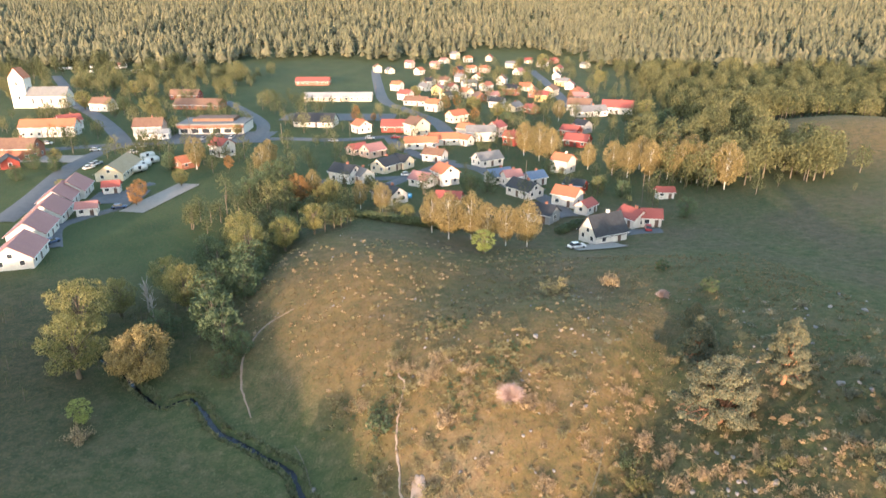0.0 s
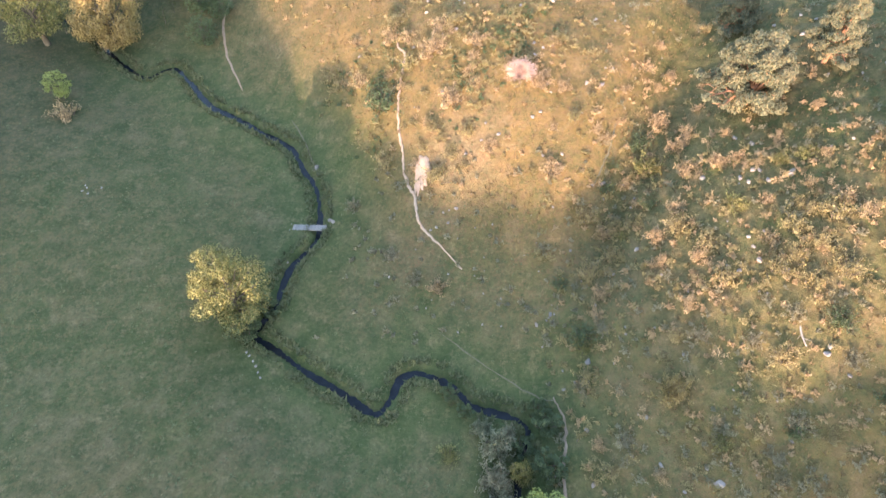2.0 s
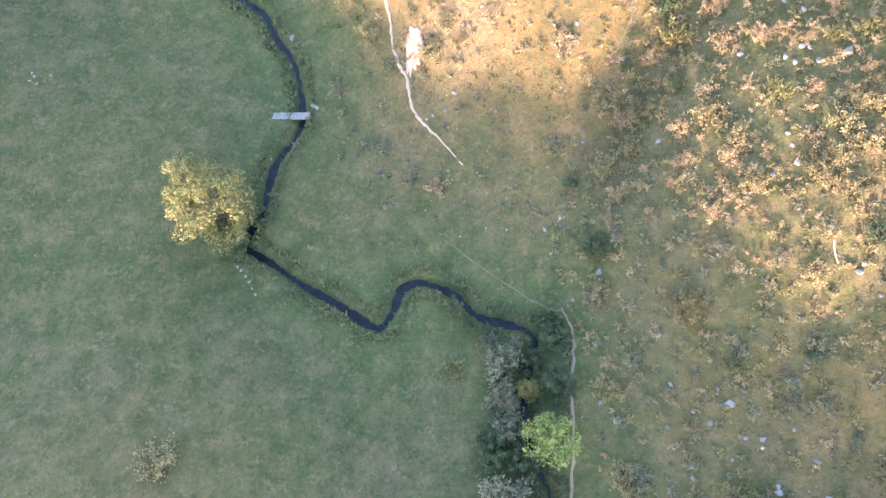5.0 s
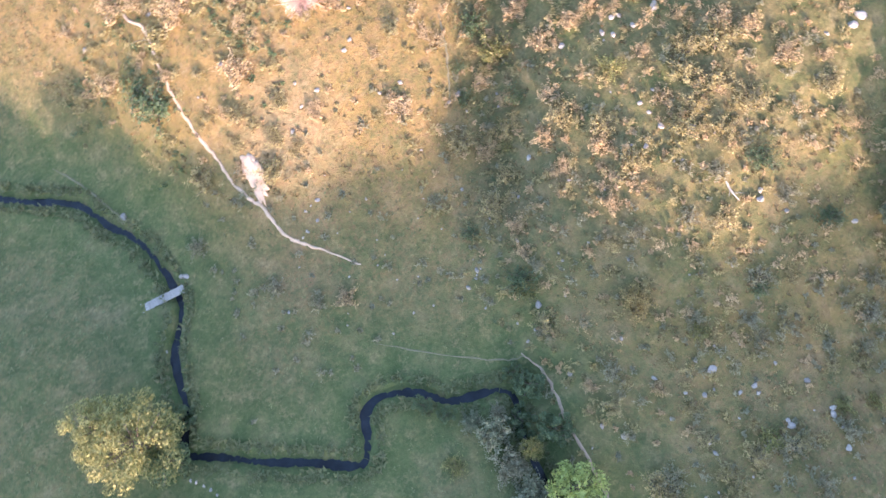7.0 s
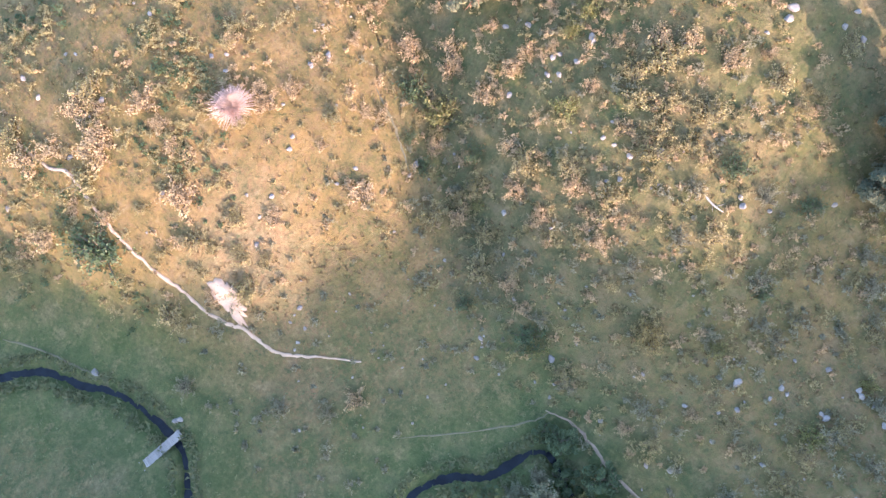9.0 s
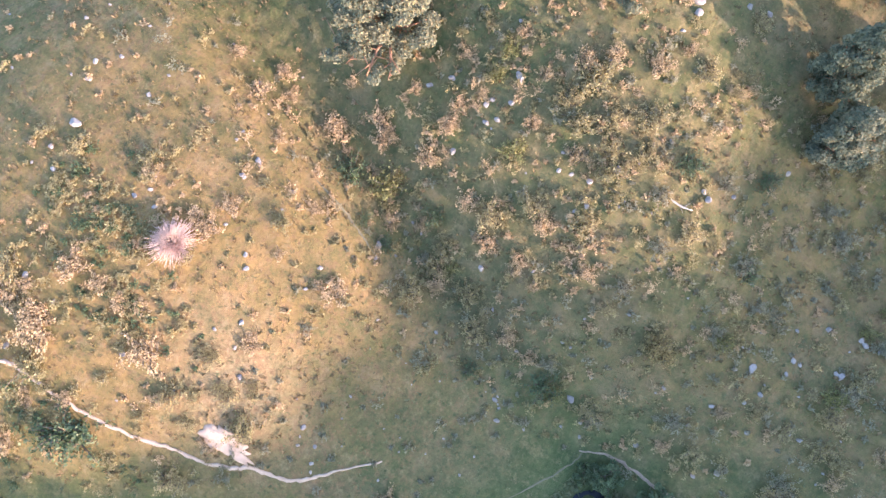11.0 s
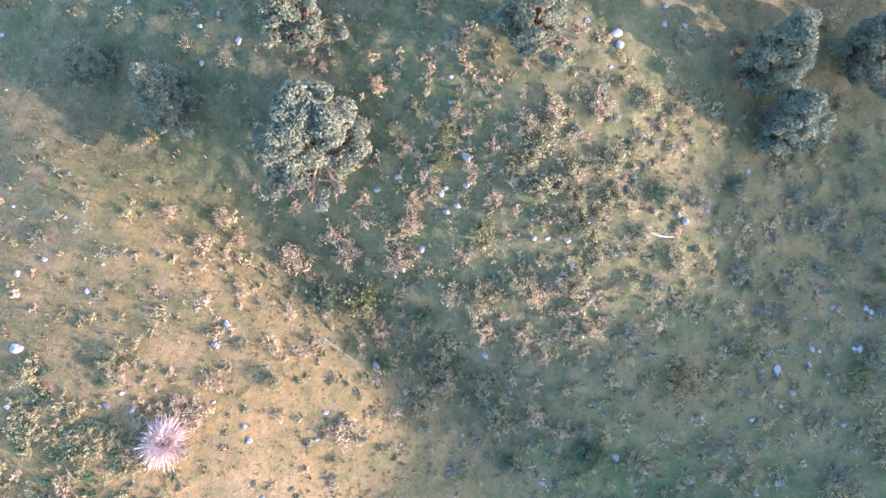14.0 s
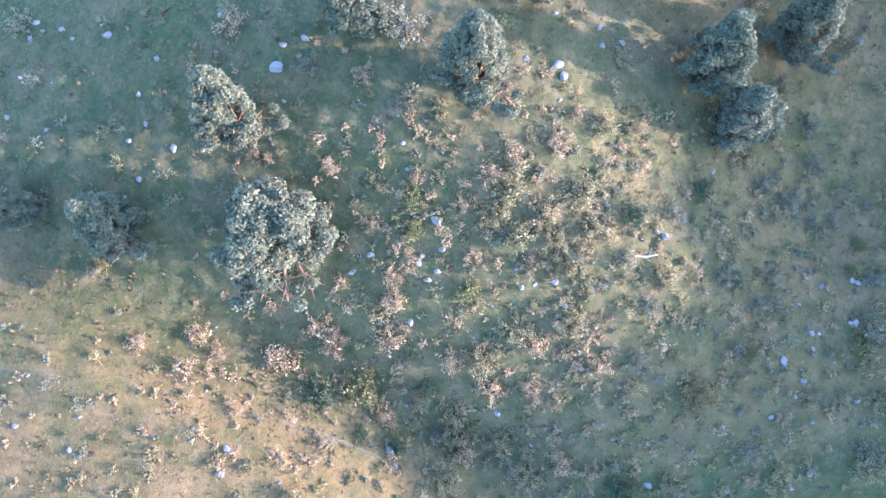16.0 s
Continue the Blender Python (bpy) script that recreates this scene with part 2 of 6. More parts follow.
def box(bm, x0, y0, z0, x1, y1, z1):
    v = [bm.verts.new((x, y, z)) for z in (z0, z1) for x, y in ((x0, y0), (x1, y0), (x1, y1), (x0, y1))]
    for f in ((3, 2, 1, 0), (4, 5, 6, 7), (0, 1, 5, 4), (1, 2, 6, 5), (2, 3, 7, 6), (3, 0, 4, 7)):
        bm.faces.new([v[k] for k in f])


def box_mesh(name, sx, sy, sz, material, bev=0.0):
    bm = bmesh.new()
    box(bm, -sx / 2, -sy / 2, 0, sx / 2, sy / 2, sz)
    if bev:
        bmesh.ops.bevel(bm, geom=bm.edges[:], offset=bev, segments=1, affect="EDGES")
    me = bpy.data.meshes.new(name)
    bm.to_mesh(me)
    bm.free()
    me.materials.append(material)
    return me


def tube(pts, radii, sides=7):
    """Vertices and faces of a tapered limb along pts."""
    vs, fs = [], []
    for k, (p, r) in enumerate(zip(pts, radii)):
        d = (Vector(pts[min(k + 1, len(pts) - 1)]) - Vector(pts[max(k - 1, 0)])).normalized()
        a = d.orthogonal().normalized()
        b2 = d.cross(a)
        for s in range(sides):
            w = 2 * math.pi * s / sides
            vs.append(tuple(Vector(p) + (a * math.cos(w) + b2 * math.sin(w)) * r))
        if k:
            o = (k - 1) * sides
            for s in range(sides):
                n = (s + 1) % sides
                fs.append([o + s, o + n, o + sides + n, o + sides + s])
    fs.append(list(range(len(vs) - sides, len(vs))))
    return vs, fs


def join_tubes(tubes):
    vs, fs = [], []
    for v, f in tubes:
        o = len(vs)
        vs += v
        fs += [[k + o for k in q] for q in f]
    return vs, fs


def leaf_cloud(rng, centres, radii, per, size, flat=0.75, up=0.3):
    """Small folded leaves scattered through clumps: denser towards each clump's skin, uneven outline."""
    vs, k = [], 0
    for c, r in zip(centres, radii):
        n = max(6, int(per * r * r))
        d = rng.normal(size=(n, 3))
        d /= np.linalg.norm(d, axis=1)[:, None]
        rad = r * (0.45 + 0.6 * rng.random(n) ** 0.6)
        p = np.array(c) + d * rad[:, None] * np.array((1, 1, flat))
        nrm = d * 0.8 + rng.normal(size=(n, 3)) * 0.55 + np.array((0, 0, up))
        nrm /= np.linalg.norm(nrm, axis=1)[:, None]
        a = np.cross(nrm, rng.normal(size=(n, 3)))
        a /= np.linalg.norm(a, axis=1)[:, None]
        b = np.cross(nrm, a)
        s = (size * (0.6 + 0.8 * rng.random(n)))[:, None]
        q = np.stack([p - a * s, p - b * s * 0.6 + nrm * s * 0.15, p + a * s, p + b * s * 0.6 + nrm * s * 0.2], 1)
        vs.append(q.reshape(-1, 3))
    v = np.concatenate(vs)
    f = np.arange(len(v)).reshape(-1, 4)
    return v, f


# rolling pasture: a slope up from the brook, swells and dips on an 18 m lattice, far hills
SWELLS = (
    (0.1, -0.6, 1.4, 0.4, 0.8, 1.2, 1.1),
    (0.9, 0.4, 1.7, -2.4, -0.3, -7.0, 0.1),
    (-0.4, -2.1, 0.3, -3.6, 2.8, 0.6, 1.7),
    (0.5, 0.4, -0.6, 0.1, -3.4, 3.3, 2.0),
    (0.1, -1.2, -3.9, 6.7, 1.5, 0.0, 3.6),
    (-0.7, -2.1, 3.1, 2.2, 0.7, -0.1, 2.3),
    (-0.9, 0.0, 3.8, -1.3, 1.6, 1.3, 1.5),
    (-0.9, -1.3, 2.8, 1.7, 2.5, 0.7, 1.1),
    (-3.6, 3.3, 2.4, -0.7, 0.2, -0.3, 1.1),
)


# crest height of an unseen ridge, added behind the start to shade the valley
SHADE_RIDGE = 24.2


def sig(v):
    return 1.0 / (1.0 + np.exp(-np.clip(v, -40, 40)))


def height(x, y):
    x, y = np.asarray(x, float), np.asarray(y, float)
    z = 2.5 + 11 * sig((x - 22) / 11) * sig((120 - y) / 12)
    z = z + 8 * sig((x - 75) / 15) * sig((y - 115) / 12) * sig((220 - y) / 25)
    for j, row in enumerate(SWELLS):
        for i, a in enumerate(row):
            z = z + a * np.exp(-((x + 54 - 18 * i) ** 2 + (y - 18 * j) ** 2) / 392.0)
    u, v = (x - 14) * 0.914 - (y - 57) * 0.407, (x - 14) * 0.407 + (y - 57) * 0.914   # the mound's crest and the dip beside it
    z = z + (0.9 * np.exp(-((u + 3) / 3) ** 2) - 2.5 * np.exp(-((u - 4.5) / 4) ** 2)) * sig((v + 8) / 3) * sig((38 - v) / 4)
    z = z + 3.1 * np.exp(-((x - 12) / 15) ** 2 - ((y - 93) / 13) ** 2) + 2.0 * np.exp(-((x + 20) / 13) ** 2 - ((y - 120) / 13) ** 2)
    z = z - 1.4 * np.exp(-((x - 29) / 11) ** 2 - ((y - 67) / 11) ** 2) + 3.6 * np.exp(-((x + 39) / 9) ** 2 - ((y - 120) / 22) ** 2)
    z = z + 13 * np.exp(-((x - 160) / 48) ** 2 - ((y - 262) / 52) ** 2)
    z = z + 62 * sig((y - 1150 - 0.15 * x) / 200) + 9 * sig((y - 720) / 40) * sig((x + 500) / 150)
    # the added ridge: bumps and dips along its crest place the shade's edge
    z = z + (SHADE_RIDGE + 7 * sig(-(x + 80) / 8) + 0.85 * sig((x + 16) / 6) - 2.5 * np.exp(-((x + 58) / 8) ** 2) + 0.9 * np.sin(x * 0.21) + 0.6 * np.sin(x * 0.53 + 1)) * np.exp(-((y + 160) / 42) ** 2)
    return z


def brook_line():
    upper = [(-66, 99), (-58, 93), (-53.1, 88.2), (-47.6, 84.1), (-45.8, 85.4), (-43.9, 86.5), (-40.7, 83.4), (-36.1, 78.0), (-31.7, 75.6), (-27.4, 72.6), (-23.1, 69.8), (-20.9, 65.9), (-19.1, 63.4), (-17.8, 59.4), (-17.3, 56.1), (-17.6, 53.7), (-19.6, 50.4), (-20.2, 47.2), (-20.4, 45.0), (-21.3, 43.0), (-22.0, 41.2)]
    lower = [(-21.0, 40.4), (-18.6, 39.0), (-15.8, 37.0), (-11.9, 34.9), (-8.3, 32.7), (-6.8, 34.2), (-6.1, 36.3), (-4.5, 37.3), (-2.2, 36.7), (-0.2, 35.3), (1.3, 33.8), (3.7, 33.2), (5.9, 32.5), (6.7, 31.3), (5.9, 28.8), (5.4, 25.6), (5.6, 22.4), (6.8, 19.4), (7.4, 17.5), (6.5, 15.0), (5.3, 12.7), (4.9, 10), (4, 4), (6, -4), (5, -14)]
    return smooth_line(upper + lower, 3)


def smooth_line(p, n=4):
    """Points along a Catmull-Rom curve through p."""
    p = np.array(p, float)
    q = np.vstack([2 * p[0] - p[1], p, 2 * p[-1] - p[-2]])
    out = []
    for i in range(1, len(q) - 2):
        for t in np.arange(n) / n:
            out.append(0.5 * (2 * q[i] + (q[i + 1] - q[i - 1]) * t + (2 * q[i - 1] - 5 * q[i] + 4 * q[i + 1] - q[i + 2]) * t * t + (3 * q[i] - q[i - 1] - 3 * q[i + 1] + q[i + 2]) * t ** 3))
    out.append(p[-1])
    return np.array(out)


def distance_to(line, x, y):
    best = np.full(x.shape, 1e9)
    for a, b in zip(line[:-1], line[1:]):
        d = b - a
        t = np.clip(((x - a[0]) * d[0] + (y - a[1]) * d[1]) / (d @ d + 1e-9), 0, 1)
        best = np.minimum(best, np.hypot(x - a[0] - t * d[0], y - a[1] - t * d[1]))
    return best


BROOK = brook_line()
WATER = -0.25


def land(x, y):
    """The finished ground: valley floor along the brook, its cut banks, small hummocks."""
    x, y = np.atleast_1d(np.asarray(x, float)), np.atleast_1d(np.asarray(y, float))
    z = height(x, y)
    near = (np.abs(x) < 110) & (y > -25) & (y < 160)
    if near.any():
        xs, ys = x[near], y[near]
        d = distance_to(BROOK, xs, ys)
        w = np.exp(-(d / (6.0 - 2.2 * sig(xs / 2) * sig((34 - ys) / 2))) ** 2)
        zz = z[near]
        zz = zz * (1 - w) + w * (0.35 + 0.12 * (zz - 0.35))
        zz = zz + 0.03 * np.sin(xs * 1.1 + 1.3 * np.sin(ys * 0.7)) * np.sin(ys * 1.3 + np.sin(xs * 0.9)) * (1 - w)
        rough = sig((zz - 4.5) / 1.0) * sig(((xs - 14) * 0.914 - (ys - 57) * 0.407 - 2) / 1.2)
        zz = zz + rough * (0.13 * np.sin(xs * 1.5 + 1.7 * np.sin(ys * 0.83)) * np.sin(ys * 1.7 + 1.4 * np.sin(xs * 0.71)) + 0.07 * np.sin(xs * 3.3 + ys) * np.sin(ys * 3.7 - 0.6 * xs))
        bank = 0.74 + 0.26 * np.sin(xs * 0.9 + 2 * np.sin(ys * 0.31)) * np.sin(ys * 0.8) + 0.20 * np.sin(xs * 3.1 + ys) * np.sin(ys * 2.7 - xs)
        zz = zz - 1.0 * np.clip(1.12 - d / (bank * 0.85), 0, 1) ** 0.7
        z[near] = zz
    return z


def land_at(x, y):
    return float(land(x, y)[0])

# ---- ground ----
def build_ground():
    def axis(fine0, fine1, step, far0, far1, grow):
        a = list(np.arange(fine0, fine1, step))
        s, v = step, fine1
        while v < far1:
            a.append(v)
            s *= grow
            v += s
        a.append(far1)
        s, v, lo = step, fine0, []
        while v > far0:
            s *= grow
            v -= s
            lo.append(max(v, far0))
        return np.array(lo[::-1] + a)
    ax = axis(-62, 64, 0.42, -2600, 2600, 1.05)
    ay = axis(0, 130, 0.42, -420, 3800, 1.035)
    X, Y = np.meshgrid(ax, ay)
    Z = land(X.ravel(), Y.ravel())
    v = np.stack([X.ravel(), Y.ravel(), Z], 1)
    nx, ny = len(ax), len(ay)
    i = np.arange(nx * ny).reshape(ny, nx)
    f = np.stack([i[:-1, :-1].ravel(), i[:-1, 1:].ravel(), i[1:, 1:].ravel(), i[1:, :-1].ravel()], 1)
    me = mesh("ground", v, f, TURF, True)
    x, y, z = v.T
    d = distance_to(BROOK, x, y)
    heath = sig((z - 4.0) / 1.0) * sig((x + 40) / 4) * sig((130 - y) / 8) * (1 - 0.75 * sig((y - 88) / 6) * sig((x - 0) / 5)) * sig((75 - x) / 10) * sig((y - 8) / 6)
    heath *= 1 - 0.7 * sig((x - 27 - 0.22 * (y - 40)) / 3) * sig((y - 52) / 5)
    u, w = (x - 14) * 0.914 - (y - 57) * 0.407, (x - 14) * 0.407 + (y - 57) * 0.914
    right_of_crest = sig((u - 1) / 1.2) * sig((y - 25) / 6)
    heath *= 1 - 0.7 * right_of_crest
    lush = np.maximum(np.exp(-(d / 9) ** 2), 0.45 * right_of_crest * sig((70 - x) / 10))
    lush = np.maximum(lush, 0.6 * sig((-14 - x) / 6) * sig((4 - z) / 1))
    field = np.maximum(sig((y - 185) / 8), sig((y - 128) / 5) * sig((-62 - x) / 4)) * 0.9 * (1 - np.exp(-((x - 160) / 55) ** 4 - ((y - 250) / 55) ** 4))
    heath = np.maximum(heath, 0.9 * np.exp(-((x - 160) / 55) ** 4 - ((y - 250) / 55) ** 4))
    bare = 0.5 * np.exp(-((x + 1) / 5) ** 2 - ((y - 62) / 5) ** 2)
    # darker brownish turf over the far left of the meadow
    dark_meadow = 0.75 * sig((-50 - x - 0.25 * (y - 60)) / 6) * sig((y - 52) / 8) * sig((122 - y) / 6)
    for n, val in (("dark_meadow", dark_meadow), ("heath", heath), ("lush", lush), ("field", field), ("bare", bare)):
        at = me.attributes.new(n, "FLOAT", "POINT")
        at.data.foreach_set("value", val.astype(np.float32))
    tagged(new("ground", me), "rolling pasture of green turf and tawny autumn heath", "ground", kind="structure")


build_ground()


def ribbon(name, line, width, lift, material, rough_edge=0.25, rng=None, level=None, zfun=None):
    """A strip of uneven width that lies on the land along a line."""
    rng = rng or np.random.default_rng(3)
    line = np.asarray(line)
    t = np.gradient(line, axis=0)
    t /= np.linalg.norm(t, axis=1)[:, None] + 1e-9
    nrm = np.stack([-t[:, 1], t[:, 0]], 1)
    vs, fs, m = [], [], 4
    for k, (p, n) in enumerate(zip(line, nrm)):
        w = width(k / (len(line) - 1)) if callable(width) else width
        a, b = (w / 2 * (1 + rough_edge * rng.normal()) for _ in "ab")
        for j in range(m + 1):
            o = -a + (a + b) * j / m
            q = p + n * o
            z = level if level is not None else land_at(q[0], q[1]) + lift * (1 if 0 < j < m else -0.6)
            vs.append((q[0], q[1], z))
        if k:
            o = (k - 1) * (m + 1)
            fs += [[o + j, o + j + m + 1, o + j + m + 2, o + j + 1] for j in range(m)]
    return mesh(name, vs, fs, material, True)


def water_material():
    m, nt, b = nodes_of("brook_water")
    c = ramp(nt, noise_of(nt, 0.8, 4), [(0.35, (0.010, 0.012, 0.018)), (0.7, (0.022, 0.026, 0.036))])
    nt.links.new(c, b.inputs["Base Color"])
    b.inputs["Roughness"].default_value, b.inputs["IOR"].default_value = 0.06, 1.33
    bump(nt, b, noise_of(nt, 5, 3), 0.01, 0.3)
    return m


tagged(new("brook", ribbon("brook", BROOK, 2.0, 0, water_material(), 0.0, level=WATER)), "narrow dark brook winding through the meadow", "brook", kind="structure")


def footpath(points, width, label, material=DIRT, lift=0.05, n=6):
    line = smooth_line(points, n)
    rng = np.random.default_rng(int(abs(points[0][0]) * 10) + 5)
    line = line + rng.normal(size=line.shape) * 0.04
    taper = lambda u: width * (0.45 + 0.55 * min(1, 6 * u, 6 * (1 - u)))
    tagged(new("footpath", ribbon("footpath", line, taper, lift, material, 0.22, rng)), label, "footpath", kind="structure")


# ---- paths, bare sand ----
footpath([(-10.6, 86.4), (-9.7, 83.3), (-9.1, 80.1), (-8.1, 78.2), (-8.3, 75.3), (-8.5, 72.4), (-8.5, 69.8), (-8.2, 66.8), (-7.6, 64.0), (-7.3, 61.4), (-6.6, 59.2), (-5.8, 57.9), (-5.6, 56.5), (-5.1, 54.4), (-3.9, 52.9), (-2.2, 51.2), (-0.1, 48.7)], 0.36, "pale trodden footpath down the steep hillside", SAND, lift=0.09)
footpath([(9.1, 34.3), (9.9, 32.0), (9.8, 29.3), (9.4, 27.3), (9.4, 24.2), (9.3, 21.2), (8.9, 17.3), (8.3, 14.1), (7.5, 11.9)], 0.32, "pinkish trodden footpath beside the brook thicket")
footpath([(-31.6, 106.5), (-36.1, 102.6), (-37.8, 97.3), (-37.4, 92.6), (-35.6, 87.3), (-32.1, 80.9)], 0.5, "pale footpath round the foot of the mound")
footpath([(-23.8, 74.5), (-21.4, 70.6), (-20.5, 68.4), (-19.0, 65.1)], 0.25, "faint footpath along the brook", TRAMPLED)
footpath([(-2.3, 41.8), (2.8, 37.7), (7.4, 34.6), (9.1, 34.0)], 0.18, "faint footpath across the grass", TRAMPLED, lift=0.02)
footpath([(14.6, 57.6), (15.6, 60.0), (16.5, 62.0), (17.4, 65)], 0.25, "faint worn footpath on the heath", TRAMPLED, lift=0.03)


def sand_scar():
    rng = np.random.default_rng(8)
    c, rings, seg = np.array((-5.0, 60.0)), 7, 40
    outline = []
    for k in range(seg):
        a = 2 * math.pi * k / seg
        r = 1.15 + 0.22 * math.sin(3 * a + 1) + 0.35 * max(0, math.sin(a)) + 0.15 * rng.normal()
        outline.append((0.85 * r * math.cos(a) + 0.25 * math.sin(a), 1.7 * r * math.sin(a)))
    vs, fs = [], []
    for j in range(rings + 1):
        for ox, oy in outline:
            x, y = c + np.array((ox, oy)) * max(j, 0.05) / rings
            vs.append((x, y, land_at(x, y) + (0.15 + 0.06 * rng.random() if j < rings else -0.05)))
        if j:
            o = (j - 1) * seg
            fs += [[o + k, o + (k + 1) % seg, o + seg + (k + 1) % seg, o + seg + k] for k in range(seg)]
    tagged(new("sand_scar", mesh("sand_scar", vs, fs, SAND, True)), "bare pale sand scar on the hillside", "bare ground", kind="structure")


sand_scar()


# ---- trees ----
def crown_points(rng, n, rx, ry, z0, z1, uneven=0.25, lean=(0, 0)):
    """Clump centres spread over an uneven dome, with a few inside."""
    cs, rs = [], []
    for k in range(n):
        u = (k + 0.5) / n
        a = k * 2.39996 + rng.random() * 0.5
        h = u
        ring = math.sqrt(max(0.0, 1 - (2 * h - 1) ** 2)) if k % 4 else 0.5 * math.sqrt(max(0.0, 1 - (2 * h - 1) ** 2))
        q = ring * (1 - uneven * rng.random())
        z = z0 + (z1 - z0) * (h * 0.94 + 0.06 * rng.random())
        cs.append((rx * q * math.cos(a) + lean[0] * h, ry * q * math.sin(a) + lean[1] * h, z))
        rs.append((0.22 + 0.16 * rng.random()) * min(rx, (z1 - z0) / 2) * (1.15 - 0.35 * h))
    return cs, rs


def tree_model(kind, leaf, bark, rx, ry, z0, z1, clumps, per, size, seed, stems=1, name="tree", bare=0, trunk_r=0.25, flat=0.75, lean=(0, 0)):
    """One tree: tapered trunks with limbs into the clumps, and a crown of many small leaves."""
    rng = np.random.default_rng(seed)
    root = new(name)
    cs, rs = crown_points(rng, clumps, rx, ry, z0, z1, lean=lean)
    tubes = []
    for s in range(stems):
        a = 2 * math.pi * s / max(1, stems) + 0.4
        off = (0.0, 0.0) if stems == 1 else (0.35 * math.cos(a), 0.35 * math.sin(a))
        tip = (off[0] * 4 + lean[0] * 0.7, off[1] * 4 + lean[1] * 0.7, z0 + 0.8 * (z1 - z0))
        n = 6
        pts = [(off[0] + (tip[0] - off[0]) * k / n + 0.12 * rng.normal() * (k > 0), off[1] + (tip[1] - off[1]) * k / n + 0.12 * rng.normal() * (k > 0), -0.3 + (tip[2] + 0.3) * k / n) for k in range(n + 1)]
        tubes.append(tube(pts, [trunk_r * (1.25 - 1.1 * k / n) for k in range(n + 1)]))
    for c in cs[::2]:
        base = (lean[0] * 0.3, lean[1] * 0.3, max(0.4, min(c[2] * 0.55, z0 + 0.45 * (z1 - z0))))
        midp = ((base[0] + c[0]) / 2 + 0.15 * rng.normal(), (base[1] + c[1]) / 2 + 0.15 * rng.normal(), (base[2] + c[2]) / 2 + 0.25)
        tubes.append(tube([base, midp, c], [trunk_r * 0.4, trunk_r * 0.25, trunk_r * 0.08], 5))
    for k in range(bare):
        c = cs[(k * 3) % len(cs)]
        e = (c[0] * 1.3 + 0.4 * rng.normal(), c[1] * 1.3 + 0.4 * rng.normal(), c[2] + 1.0 + 0.8 * rng.random())
        tubes.append(tube([c, ((c[0] + e[0]) / 2 + 0.2, (c[1] + e[1]) / 2, (c[2] + e[2]) / 2), e], [0.06, 0.04, 0.012], 4))
    v, f = join_tubes(tubes)
    part_mesh("trunk", mesh("trunk", v, f, bark, True), root)
    v, f = leaf_cloud(rng, cs, rs, per, size, flat)
    part_mesh("crown", mesh("crown", v, f, leaf), root)
    return root


def plant(model, x, y, scale=1.0, turn=0.0, label="", category="tree", group="", sz=None):
    m = Matrix.Translation((x, y, land_at(x, y) - 0.05)) @ pose(0, 0, 0, 0, 0, turn) @ Matrix.Diagonal((scale, scale, sz or scale, 1))
    return tagged(copy_thing(model, m), label, category, group)


MODELS = []


def model(*args, **kw):
    """A tree to copy from; the first copy of each model is the model itself, moved into place."""
    MODELS.append(tree_model(*args, **kw))
    return MODELS[-1]


OAK = [model("oak", LEAF["oak"], BARK, 4.2, 4.2, 2.2, 10, 46, 130, 0.14, s, trunk_r=0.35, bare=6, name="broadleaf_tree") for s in (1, 2)]
WILLOW = model("willow", LEAF["willow"], BARK, 5.2, 5.0, 1.0, 9.5, 70, 110, 0.17, 5, stems=3, trunk_r=0.3, name="willow_tree", flat=1.1)
LIMETREE = model("lime", LEAF["lime"], BARK, 2.6, 2.6, 1.2, 7.0, 34, 110, 0.17, 7, trunk_r=0.18, name="broadleaf_tree")
GREENTREE = [model("green", LEAF["green"], BARK, 3.6, 3.6, 0.8, 8, 36, 60, 0.20, s, trunk_r=0.25, name="broadleaf_tree") for s in (11, 12)]
GREENBUSH = [model("greenb", LEAF["green"], BARK, 1.6, 1.6, 0.25, 2.8, 20, 850, 0.10, s, stems=3, trunk_r=0.07, name="bush") for s in (15, 16)]
BIRCH = [model("birch", LEAF["birch"], BIRCH_BARK, 3.4, 3.2, 2.4, 12, 48, 90, 0.2, s, trunk_r=0.17, name="birch_tree", flat=1.1) for s in (21, 22)]
AMBER = [model("amber", LEAF["amber"], BARK, 3.0, 3.0, 1.5, 8.5, 30, 55, 0.24, s, trunk_r=0.2, name="broadleaf_tree") for s in (25,)]


